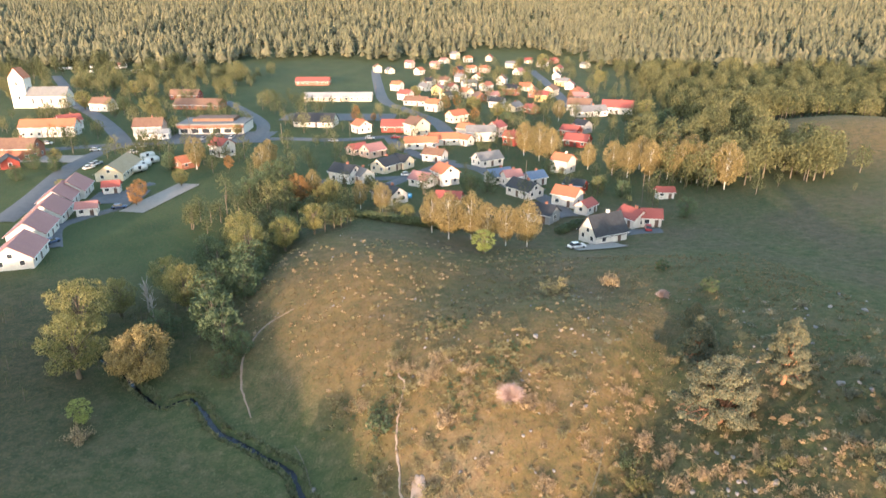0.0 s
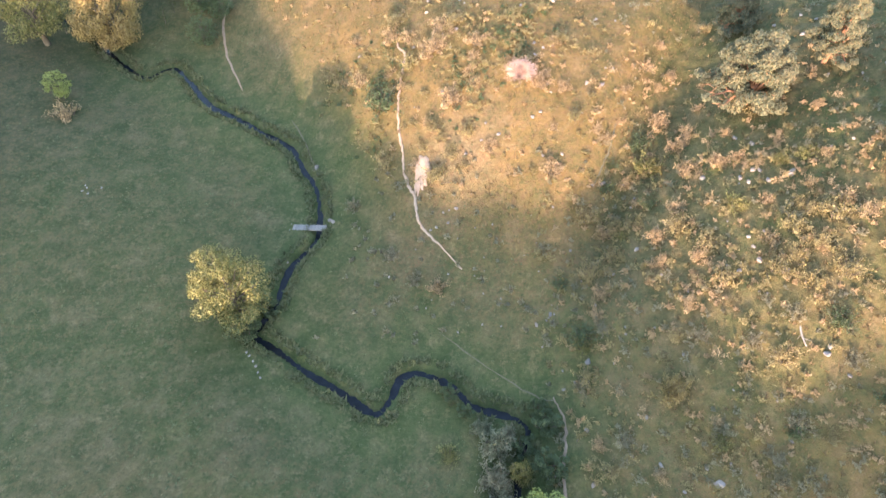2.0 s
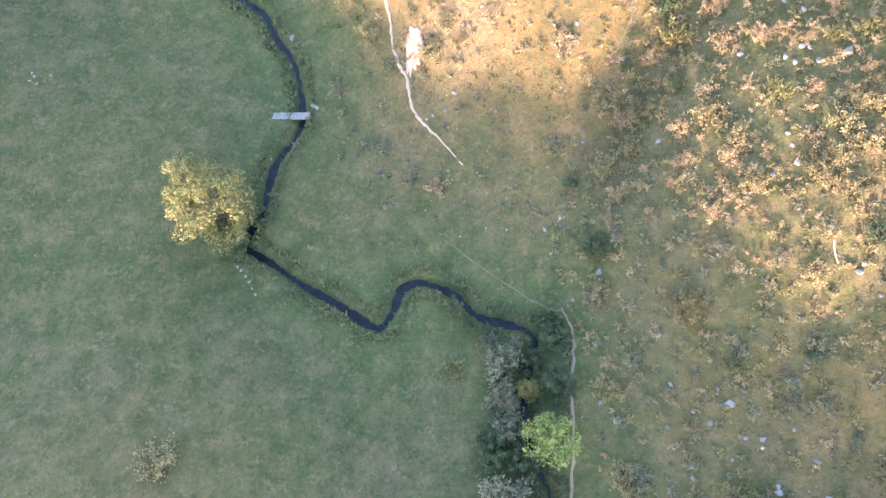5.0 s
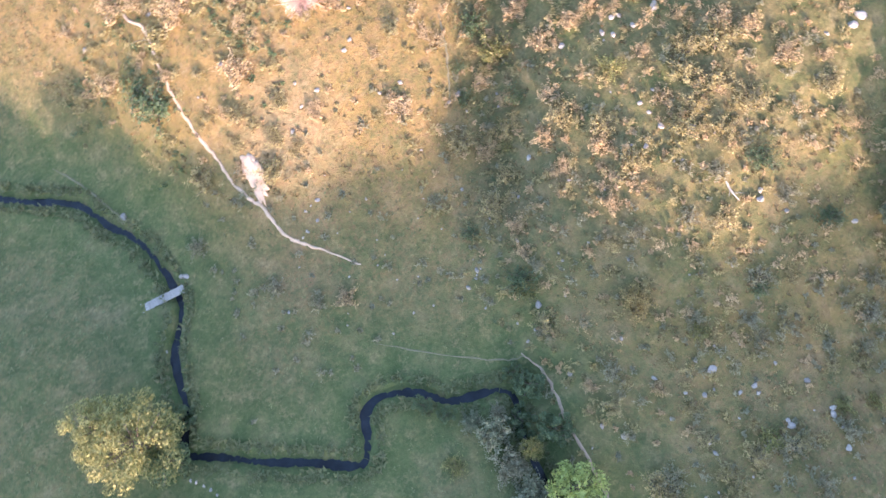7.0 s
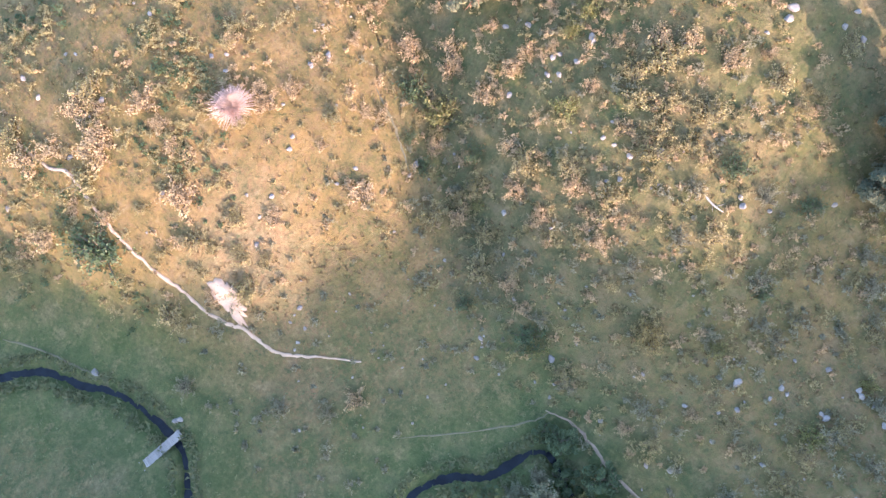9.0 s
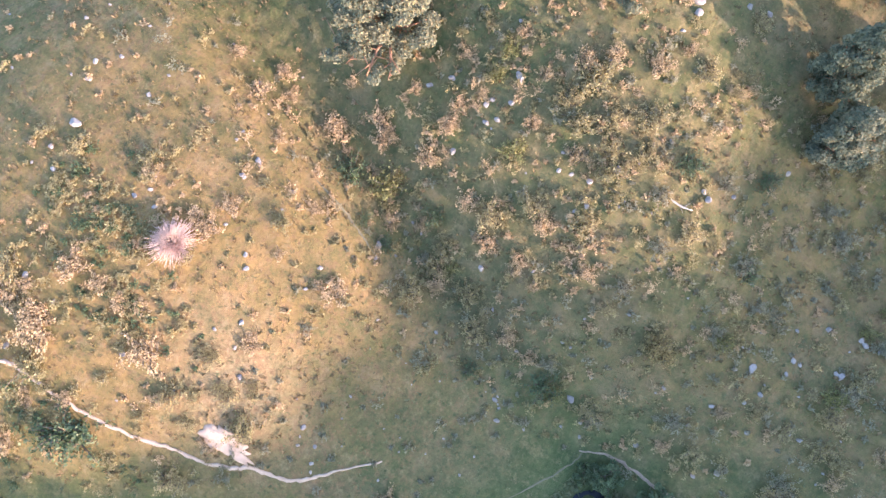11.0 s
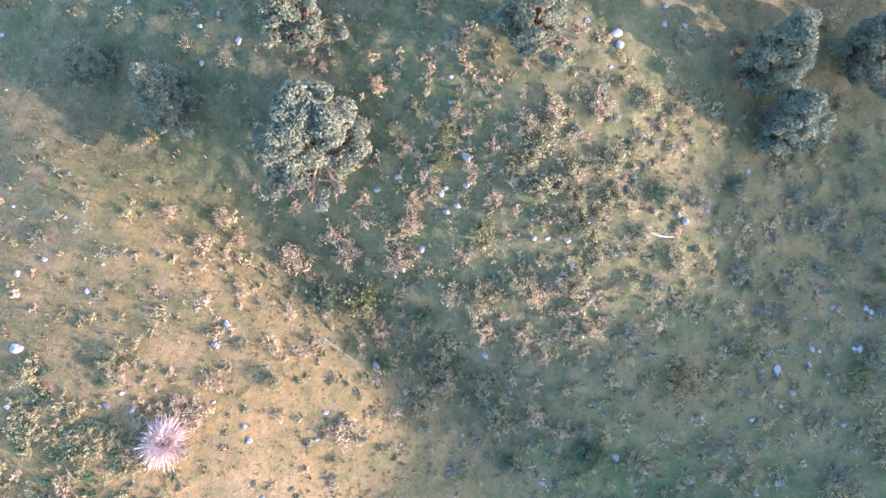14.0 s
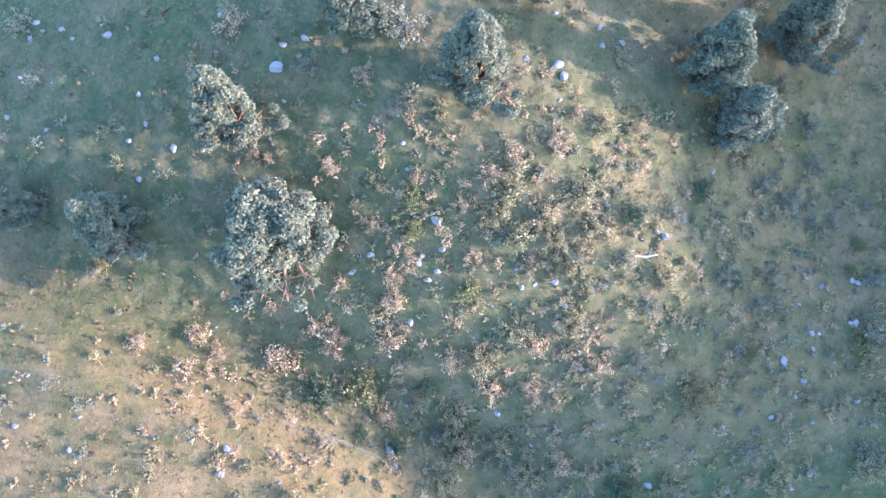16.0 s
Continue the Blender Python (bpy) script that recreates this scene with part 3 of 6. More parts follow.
def sprigs(rng, centres, sizes, stems, leaves, leaf):
    """Leafy shoots that fan out of each centre: an open, ragged bush. Gives leaf quads and the shoots' lines."""
    c, s = np.asarray(centres, float), np.asarray(sizes, float)
    n = len(c) * stems
    base, ss = np.repeat(c, stems, 0), np.repeat(s, stems)
    d = rng.normal(size=(n, 3)) * (0.75, 0.75, 0.35) + (0, 0, 0.62)
    d /= np.linalg.norm(d, axis=1)[:, None]
    d[:, 2] = np.abs(d[:, 2])
    foot = base + rng.normal(size=(n, 3)) * (0.22, 0.22, 0) * ss[:, None]
    tip = foot + d * (ss * (0.55 + 0.6 * rng.random(n)))[:, None]
    t = 0.25 + 0.8 * rng.random((n, leaves)) ** 0.8
    p = foot[:, None] + (tip - foot)[:, None] * t[..., None] + rng.normal(size=(n, leaves, 3)) * (0.10 * ss)[:, None, None]
    p[..., 2] = np.maximum(p[..., 2], base[:, None, 2] + 0.02)
    p = p.reshape(-1, 3)
    nrm = rng.normal(size=p.shape) * 0.7 + np.repeat(d, leaves, 0) * 0.3 + (0, -0.2, 0.5)
    nrm /= np.linalg.norm(nrm, axis=1)[:, None]
    a = np.cross(nrm, rng.normal(size=p.shape))
    a /= np.linalg.norm(a, axis=1)[:, None]
    b = np.cross(nrm, a)
    k = (leaf * (0.6 + 0.8 * rng.random(len(p))))[:, None]
    q = np.stack([p - a * k, p - b * k * 0.6, p + a * k, p + b * k * 0.6 + nrm * k * 0.2], 1).reshape(-1, 3)
    return q, np.arange(len(q)).reshape(-1, 4), foot, tip


def shrub_model(seed, leaf, stems=34, leaves=34, size=0.055):
    rng = np.random.default_rng(seed)
    root = new("shrub")
    q, f, foot, tip = sprigs(rng, [(0, 0, 0)], [1.0], stems, leaves, size)
    tubes = [tube([tuple(a - Vector((0, 0, 0.1))), tuple(a.lerp(b, 0.55) + Vector((0.03, 0, 0.03))), tuple(b)], [0.03, 0.02, 0.006], 4) for a, b in ((Vector(a), Vector(b)) for a, b in zip(foot, tip))]
    part_mesh("stem", mesh("stem", *join_tubes(tubes), BARK, True), root)
    part_mesh("leaf", mesh("leaf", q, f, leaf), root)
    MODELS.append(root)
    return root


SHRUBS = {
    "olive": [shrub_model(s, LEAF["olive"]) for s in (31, 32, 33)],
    "russet": [shrub_model(s, LEAF["russet"], 30, 30) for s in (35, 36, 37)],
    "yellow-green": [shrub_model(s, LEAF["oak"], 36, 38) for s in (38, 39)],
    "grey-green": [shrub_model(s, LEAF["dry"], 30, 30) for s in (40, 44)],
    "dull green": [shrub_model(s, LEAF["green"], 34, 36) for s in (45, 46)],
}
THICKET = [shrub_model(s, LEAF[k], 64, 44, 0.06) for s, k in ((48, "olive"), (49, "dry"), (52, "grey"), (53, "dry"))]
TAWNY = shrub_model(47, LEAF["birch"], 70, 40)
BUSH_OLIVE, BUSH_RUSSET = SHRUBS["olive"], SHRUBS["russet"][:2]


def pine_model(seed, h, rx, ry, low, limbs):
    """An old pasture pine: a dense uneven dome of needle tufts on spreading orange limbs, some bare at one side."""
    rng = np.random.default_rng(seed)
    root = new("pine_tree")
    fork = Vector((0.2, -0.1, h * 0.22))
    tubes = [tube([(0, 0, -0.4), tuple(fork * 0.5), tuple(fork)], [0.30, 0.26, 0.2], 9)]
    tufts, radii, n = [], [], 120
    for k in range(n):
        u = (k + 0.5) / n
        a = k * 2.39996 + 0.4 * rng.random()
        lobe = 0.80 + 0.20 * math.sin(3 * a + seed) + 0.12 * math.sin(5 * a - 2 * u * 6 + seed)
        ring = math.sqrt(max(0.02, 1 - u ** 1.9)) * lobe * (1 - 0.22 * rng.random())
        if k % 5 == 0:
            ring *= 0.6
        tufts.append((rx * ring * math.cos(a), ry * ring * math.sin(a), low + (h - low) * (u + 0.06 * rng.normal())))
        radii.append((0.40 + 0.34 * rng.random()) * (rx / 3.2) ** 0.5)
    for k in range(0, n, 3):
        e = Vector(tufts[k])
        mid = fork.lerp(e, 0.5) + Vector((0.2 * rng.normal(), 0.2 * rng.normal(), 0.35))
        tubes.append(tube([tuple(fork), tuple(mid), tuple(e)], [0.12, 0.08, 0.025], 6))
    part_mesh("trunk", mesh("trunk", *join_tubes(tubes), PINE_BARK, True), root, label="orange pine trunk and spreading limbs")
    for k in range(limbs):
        a = 3.5 + 0.42 * k
        e = Vector((rx * 1.12 * math.cos(a), ry * 1.12 * math.sin(a), h * (0.16 + 0.10 * rng.random())))
        mid = fork.lerp(e, 0.55) + Vector((0, 0, 0.5))
        limb = [tube([tuple(fork), tuple(mid), tuple(e)], [0.15, 0.11, 0.04], 7)]
        for j in range(4):
            o = mid.lerp(e, j / 4)
            limb.append(tube([tuple(o), tuple(o + Vector((rng.normal(), rng.normal(), 0.2 + 0.4 * rng.random())) * 0.8)], [0.05, 0.015], 4))
        part_mesh("limb", mesh("limb", *join_tubes(limb), PINE_BARK, True), root, label="bare orange limb reaching out of the crown")
        for j in range(2):
            tufts.append(tuple(e + Vector((0.6 * rng.normal(), 0.6 * rng.normal(), 0.3 + 0.2 * j))))
            radii.append(0.45)
    v, f = leaf_cloud(rng, tufts, radii, 800, 0.105, 0.8, 0.35)
    part_mesh("crown", mesh("crown", v, f, LEAF["pine"]), root)
    MODELS.append(root)
    return root


PINES = [pine_model(41, 6.6, 3.7, 3.5, 1.1, 4), pine_model(42, 8.2, 2.6, 2.5, 1.4, 2), pine_model(43, 6.0, 2.5, 2.3, 1.0, 1)]


def twig_ball():
    """A bare bush: hundreds of thin pale twigs that fan out from the ground."""
    rng = np.random.default_rng(51)
    root = new("bare_bush")
    tubes = []
    for k in range(900):
        d = Vector((rng.normal(), rng.normal(), abs(rng.normal()) * 1.7 + 0.1)).normalized()
        L = 0.9 + 0.8 * rng.random() ** 0.6
        b = d * 0.15
        tubes.append(tube([tuple(b), tuple(d * L * 0.55 + Vector((0, 0, 0.12))), tuple(d * L + Vector((rng.normal(), rng.normal(), 0)) * 0.18)], [0.024, 0.018, 0.009], 3))
    v, f = join_tubes(tubes)
    part_mesh("branch", mesh("branch", v, f, DEAD_WOOD), root)
    MODELS.append(root)
    return root


TWIGS = twig_ball()

# trees and thickets by the brook
plant(OAK[0], -23.6, 42.9, 0.92, 20, "yellow-green broadleaf tree leaning over the brook bend", sz=0.85)
plant(OAK[1], -25.9, 45.6, 0.62, 100, "yellow-green broadleaf tree beside the brook bend", sz=0.72)
plant(GREENBUSH[0], -22.6, 40.8, 1.15, 50, "dull green bush at the brook's bend", "bush")
plant(GREENBUSH[1], -20.9, 44.2, 0.8, 10, "dull green bush at the brook's bend", "bush")
plant(OAK[1], -64, 90, 1.15, 0, "tall yellow-green broadleaf tree by the brook")
plant(OAK[0], -69, 101, 1.3, 140, "tall yellow-green broadleaf tree by the brook")
plant(WILLOW, -54.0, 91.5, 0.95, 0, "golden willow with hanging foliage over the brook")
plant(LIMETREE, -56, 77, 0.62, 30, "slim bright green young tree in the meadow")
plant(BUSH_RUSSET[0], -54.5, 73.5, 2.0, 0, "russet shrub below the young tree", "shrub")
for k, (x, y, s, m) in enumerate([(-42, 98, 1.0, 0), (-46, 104, 1.1, 1), (-50, 112, 1.15, 0), (-44, 116, 0.9, 1), (-52, 122, 1.1, 1), (-47, 130, 1.1, 0), (-40, 91, 0.6, 1), (-38, 96, 0.55, 0), (-56, 104, 0.8, 1), (-58, 138, 1.0, 0), (-46, 122, 1.0, 0), (-45, 150, 1.0, 1), (-62, 142, 1.0, 0), (-34, 160, 0.8, 1), (-49, 158, 0.9, 0)]):
    plant(GREENTREE[m], x, y, s, 70 * k, "dull green tree in the brook ravine", group="ravine trees")
for k, (x, y, s, m) in enumerate([(-57, 117, 1.0, 0), (-63, 124, 0.9, 1), (-50, 138, 1.15, 1), (-43, 143, 0.85, 0), (-55, 148, 1.15, 0), (-68, 112, 0.8, 0), (-38, 152, 0.8, 1)]):
    plant(OAK[m], x, y, s, 50 * k, "yellow-green broadleaf tree in the brook ravine", group="ravine trees")
for k, (x, y, kind, s) in enumerate([(-1.0, 34.6, 1, .55), (0.5, 32.8, 1, .5), (2.2, 31.2, 0, .6), (4.6, 30.9, 0, .5), (8.2, 31.6, 1, .85), (7.6, 33.2, 1, .6), (3.4, 29.4, 0, .95), (6.2, 29.2, 1, .85), (8.2, 27.2, 1, .95), (3.6, 26.3, 0, .9), (3.8, 23.6, 0, .95), (2.4, 21.3, 1, .85), (5.0, 20.8, 1, .9), (3.0, 17.6, 0, 1.25), (5.8, 16.0, 1, .85), (3.5, 14.2, 0, 1.15), (1.8, 22.4, 1, .6), (-17.8, 11.2, 1, .9)]):
    if kind:
        plant(GREENBUSH[k % 2], x, y, s * 1.05, 47 * k, "dull green bush in the brook thicket", "bush", "brook thicket")
    else:
        plant(THICKET[k % 4], x, y, s * 1.7, 47 * k, "grey-green twiggy bush in the brook thicket" if k % 4 else "olive twiggy bush in the brook thicket", "bush", "brook thicket", sz=s * 2.1)
plant(LIMETREE, 7.2, 22.4, 0.85, 0, "bright green young tree above the thicket", sz=0.8)
plant(OAK[0], 5.6, 26.8, 0.24, 0, "small yellow-green tree in the thicket", sz=0.4)
plant(BUSH_OLIVE[0], -25.4, 20.3, 1.9, 0, "sparse olive shrub alone in the meadow", "shrub")
plant(TWIGS, 6.4, 71.1, 1.3, 0, "round bare pinkish bush on the mound", "bush")
for x, y, s in ((33.3, 98.2, 0.8),):
    plant(TWIGS, x, y, s, 80, "round bare pinkish bush on the pasture", "bush")
# the last four pines stand out of view, added to throw shade over the pasture
for x, y, m, s, a in ((31.0, 65.2, 0, 1.22, -60), (39.0, 68.0, 1, 1.0, 60), (32.6, 78.6, 2, 1.05, 20), (34.6, 86.4, 2, 0.75, 100), (41.2, 49.6, 1, 1.05, 10), (46.8, 58.6, 2, 0.95, 200), (40.7, 27.4, 2, 1.05, 90), (44.2, 30.0, 1, 1.05, 150), (47.8, 21.6, 1, 1.0, 0), (50.0, 44.6, 2, 0.9, 200), (53.0, 32.0, 1, 1.0, 70), (58, 26, 2, 1.4, 10), (62, 14, 1, 1.2, 50), (66, 24, 1, 1.3, 50), (70, 6, 2, 1.5, 20)):
    plant(PINES[m], x, y, s, a, "wind-shaped pine with orange limbs on the pasture", group="pines on the pasture")
plant(TAWNY, 19.1, 32.9, 1.35, 0, "round tawny shrub on the slope", "shrub", sz=1.8)
plant(LIMETREE, 4.3, 135.6, 0.95, 0, "bright yellow-green round tree on the pasture", sz=0.8)
for x, y, s in ((-4, 150, 1.0), (1.5, 153, 1.0), (5.5, 149, 0.85), (10, 147, 0.85), (15, 146, 0.95), (-8.5, 156, 0.9)):
    plant(BIRCH[int(abs(x)) % 2], x, y, s, 33 * x, "golden birch at the edge of the pasture", group="birches at the pasture's edge")
plant(BUSH_OLIVE[0], 16.2, 103.5, 2.6, 0, "tawny bush on the pasture", "bush")
plant(BUSH_RUSSET[1], 26.6, 105.6, 2.2, 40, "low tawny bush on the pasture", "bush")
plant(GREENBUSH[0], 40.5, 97.5, 0.9, 0, "dark green bush on the pasture", "bush")
plant(GREENBUSH[1], 36.7, 111, 0.8, 0, "small green bush on the pasture", "bush")


# ---- footbridge ----
def footbridge():
    root = new("footbridge")
    plank = box_mesh("plank", 0.17, 0.82, 0.045, PLANK, 0.006)
    for k in range(24):
        part_mesh("plank", plank, root, pose(-2.12 + 0.184 * k, 0.012 * ((k * 7) % 5 - 2), 0.12, 0, 0, 0.7 * ((k * 5) % 3 - 1)))
    beam = box_mesh("beam", 4.5, 0.12, 0.16, PLANK, 0.01)
    for s in (-0.3, 0.3):
        part_mesh("beam", beam, root, pose(0, s, -0.045))
    sill = box_mesh("sill", 0.2, 1.0, 0.14, PLANK, 0.01)
    for s in (-2.1, 2.1):
        part_mesh("sill", sill, root, pose(s, 0, -0.18))
    post = box_mesh("post", 0.09, 0.09, 0.35, PLANK, 0.01)
    for sx in (-2.1, 2.1):
        for sy in (-0.45, 0.45):
            part_mesh("post", post, root, pose(sx, sy, -0.12))
    root.matrix_basis = pose(-18.5, 55.6, 0.42, 0, -1.5, -1)
    tagged(root, "grey weathered plank footbridge across the brook", "footbridge")


footbridge()


# ---- boulders ----
def rock_mesh(seed):
    bm = bmesh.new()
    bmesh.ops.create_icosphere(bm, subdivisions=2, radius=0.5)
    rng = np.random.default_rng(seed)
    cuts = [Vector(rng.normal(size=3)).normalized() for _ in range(9)]
    for v in bm.verts:
        for c in cuts:
            over = v.co.dot(c) - 0.27
            if over > 0:
                v.co -= c * over * 0.85
        v.co *= 1 + 0.12 * noise.noise(v.co * 3 + Vector((seed, 0, 0)))
        v.co.z *= 0.72
    me = bpy.data.meshes.new("boulder")
    bm.to_mesh(me)
    bm.free()
    me.materials.append(ROCK)
    return me


ROCKS = [rock_mesh(s) for s in range(60, 67)]
ROCK_RNG = np.random.default_rng(77)


def boulder(x, y, size, label="grey granite boulder half sunk in the turf", group="boulders"):
    ob = new("boulder", ROCKS[int(ROCK_RNG.integers(7))])
    s = 0.85 * size * (0.9 + 0.2 * ROCK_RNG.random())
    ob.matrix_basis = Matrix.Translation((x, y, land_at(x, y) + 0.06 * s)) @ pose(0, 0, 0, 8 * ROCK_RNG.normal(), 8 * ROCK_RNG.normal(), 360 * ROCK_RNG.random()) @ Matrix.Diagonal((s * 1.15, s * 0.9, s, 1))
    return tagged(ob, label, "boulder", group)


for x, y, s in ((-2.2, 81.0, 1.06), (-3.0, 70.3, 0.76), (-3.5, 65.7, 0.48), (8.6, 66.2, 0.62), (10.9, 60.6, 0.72), (15.5, 57.9, 1.04), (14.3, 57.4, 0.62), (28.9, 60.1, 0.63), (30.1, 58.5, 0.73), (32.2, 53.3, 0.92), (29.3, 54.7, 0.82), (30.1, 52.9, 0.71), (28.6, 53.3, 0.81), (28.0, 54.1, 0.71), (43.1, 42.7, 1.19), (46.3, 39.2, 0.78), (27.5, 45.7, 0.69), (27.6, 44.2, 0.89), (29.3, 42.5, 0.99), (25.1, 44.1, 0.59), (25.9, 43.5, 0.79), (31.2, 34.9, 0.82), (32.7, 33.1, 0.63), (21.6, 25.2, 1.15), (20.8, 26.4, 0.62), (23.9, 22.4, 0.75)):
    boulder(x, y, s)
for x, y, s in ((26.1, 26.8, 0.58), (26.3, 23.1, 0.49), (17.2, 26.8, 0.62), (20.0, 23.7, 0.63), (18.3, 20.3, 0.64), (11.7, 25.5, 0.62), (27.9, 20.7, 0.77), (24.7, 18.8, 0.66), (28.4, 18.0, 0.68), (9.1, 42.7, 0.72), (7.7, 41.8, 0.72), (9.9, 46.0, 0.51), (15.6, 46.5, 0.51), (13.5, 43.0, 0.51), (-16.0, 56.8, 0.80), (-8.1, 48.1, 0.43), (15.6, 69.0, 0.64), (14.0, 69.5, 0.53), (8.2, 74.0, 0.65), (8.1, 75.8, 0.77), (-5.6, 85.1, 0.74), (-14.6, 81.2, 0.76), (10.0, 34.9, 0.51)):
    boulder(x, y, s)
for x, y, s in ((43.9, 65.1, 1.51), (45.7, 64.6, 0.76), (46.0, 62.8, 0.95), (48.1, 79.4, 0.97), (45.7, 75.0, 0.72), (43.0, 76.6, 0.72), (39.5, 77.5, 0.71), (38.7, 73.9, 0.98), (36.5, 76.8, 0.80), (42.3, 88.1, 0.68), (40.9, 84.5, 0.66), (40.7, 76.1, 0.60), (37.7, 55.5, 0.53), (44.0, 43.1, 1.33), (44.3, 45.5, 0.75), (47.7, 39.3, 0.70), (41.2, 43.1, 0.56), (22.4, 73.9, 0.68), (14.6, 85.1, 0.73), (15.9, 69.3, 0.73), (14.1, 69.8, 0.64), (31.7, 35.5, 0.68), (33.5, 39.8, 0.56), (48.7, 69.7, 0.71), (48.8, 86.4, 0.81), (30.1, 58.5, 0.71)):
    boulder(x, y, s)
for x, y, s in ((29.0, 60.0, 0.54),):
    boulder(x, y, s)
for x, y, s in ((13.2, 13.7, 1.01), (8.2, 14.6, 0.60), (24.7, 18.4, 0.85), (28.1, 17.6, 0.86), (27.4, 14.9, 0.75), (18.3, 19.4, 0.62), (16.7, 23.3, 0.52), (23.9, 21.8, 0.64), (-15.7, 56.6, 0.72)):
    boulder(x, y, s)
for x, y, s in ((-42.3, 123.0, 0.75), (-22.0, 106.4, 0.64), (-23.7, 104.6, 0.74), (-16.1, 98.5, 0.59), (-8.7, 104.6, 0.72), (-13.6, 98.5, 0.59), (22.1, 101.6, 0.81), (19.7, 99.3, 0.79), (53.7, 86.2, 0.97), (58.2, 85.5, 1.37), (49.2, 83.5, 0.74), (-41.6, 176.8, 1.17), (-33.3, 167.4, 0.79), (-26.7, 141.4, 0.67), (-28.3, 127.5, 0.75), (29.8, 54.5, 0.68), (32.1, 53.0, 0.95)):
    boulder(x, y, s)

for x, y, s in ((-5.5, 87.7, 0.73), (-7.0, 79.0, 0.81), (1.8, 63.2, 0.50), (-2.2, 76.9, 0.60), (6.6, 82.5, 0.61), (-0.9, 55.7, 0.61), (-1.8, 54.1, 0.61), (-3.1, 53.7, 0.61), (-19.0, 65.6, 1.06), (18.0, 58.4, 0.74), (41.5, 64.7, 0.53), (50.1, 85.9, 0.66), (35.9, 55.2, 0.52), (46.7, 37.5, 0.75), (25.1, 55.7, 0.89), (48.6, 42.9, 0.64), (10.8, 83.5, 1.25), (19.4, 89.4, 0.76), (9.2, 75.1, 0.53), (9.9, 68.8, 0.54), (9.5, 69.8, 0.53), (8.8, 60.9, 0.55), (-1.5, 79.9, 0.84)):
    boulder(x, y, s)


def scatter(n, x0, x1, y0, y1, seed, keep):
    rng = np.random.default_rng(seed)
    out = []
    while len(out) < n:
        x, y = x0 + (x1 - x0) * rng.random(), y0 + (y1 - y0) * rng.random()
        if keep(x, y, rng.random()):
            out.append((x, y, rng.random()))
    return out


def density(x, y):
    return noise.noise(Vector((x * 0.09, y * 0.09, 3.0))) * 0.5 + 0.5


for x, y, r in scatter(60, 12, 62, 8, 100, 5, lambda x, y, r: r < density(x, y) ** 2 * 1.6 and height(x, y) > 4):
    boulder(x, y, 0.32 + 0.45 * r * r)
for x, y, r in scatter(40, -8, 26, 60, 105, 6, lambda x, y, r: height(x, y) > 6.5):
    boulder(x, y, 0.3 + 0.4 * r * r)
for x, y, r in scatter(30, -35, 5, 95, 150, 9, lambda x, y, r: height(x, y) > 5.5):
    boulder(x, y, 0.25 + 0.45 * r * r)
for x, y, r in scatter(48, 8, 30, 12, 50, 11, lambda x, y, r: r < density(x, y + 30)):
    boulder(x, y, 0.3 + 0.4 * r * r)
for x, y, r in scatter(25, -6, 10, 40, 58, 10, lambda x, y, r: True):
    boulder(x, y, 0.18 + 0.25 * r)

for x, y in ((-22.1, 38.7), (-21.7, 38.3), (-21.2, 37.7), (-20.8, 37.1), (-20.4, 36.4), (-20.0, 35.8), (-46.3, 59.9), (-46.6, 59.3), (-45.8, 59.0), (-46.6, 60.3), (-44.6, 60.1), (-20.1, 50.7), (-19.8, 50.2), (10.0, 36.7), (8.7, 42.1), (8.2, 39.4)):
    boulder(x, y, 0.42, "small pale stone near the brook", "stones by the brook")


def fallen_log(x, y, turn, length):
    """A bleached trunk with broken branch stubs, standing in for a pale flat rock on the slope."""
    rng = np.random.default_rng(int(x * 10))
    pts = [(length * (k / 5 - 0.5), 0.08 * rng.normal(), 0.12) for k in range(6)]
    tubes = [tube(pts, [0.1, 0.1, 0.09, 0.08, 0.06, 0.03], 8)]
    for k in range(2):
        b = pts[2 + k]
        s = 1 if k % 2 else -1
        tubes.append(tube([b, (b[0] + 0.25, s * 0.35, 0.2), (b[0] + 0.45, s * 0.65, 0.28)], [0.03, 0.02, 0.008], 5))
    ob = new("fallen_log", mesh("fallen_log", *join_tubes(tubes), DRIFT, True))
    e = 0.5
    slope = math.atan2(land_at(x + e * math.cos(radians(turn)), y + e * math.sin(radians(turn))) - land_at(x - e * math.cos(radians(turn)), y - e * math.sin(radians(turn))), 2 * e)
    ob.matrix_basis = Matrix.Translation((x, y, land_at(x, y))) @ pose(0, 0, 0, 0, 0, turn) @ pose(0, 0, 0, 0, -math.degrees(slope), 0)
    tagged(ob, "pale flat rock on the slope, built as a bleached log", "log")


DRIFT = surface("bleached_wood", (0.26, 0.24, 0.22), (0.42, 0.39, 0.36), 4, 0.85, 0.02)
# a pale flat rock lies here; the log shape takes its place
fallen_log(29.7, 36.6, -85, 2.0)
boulder(12.3, 37.2, 0.9)


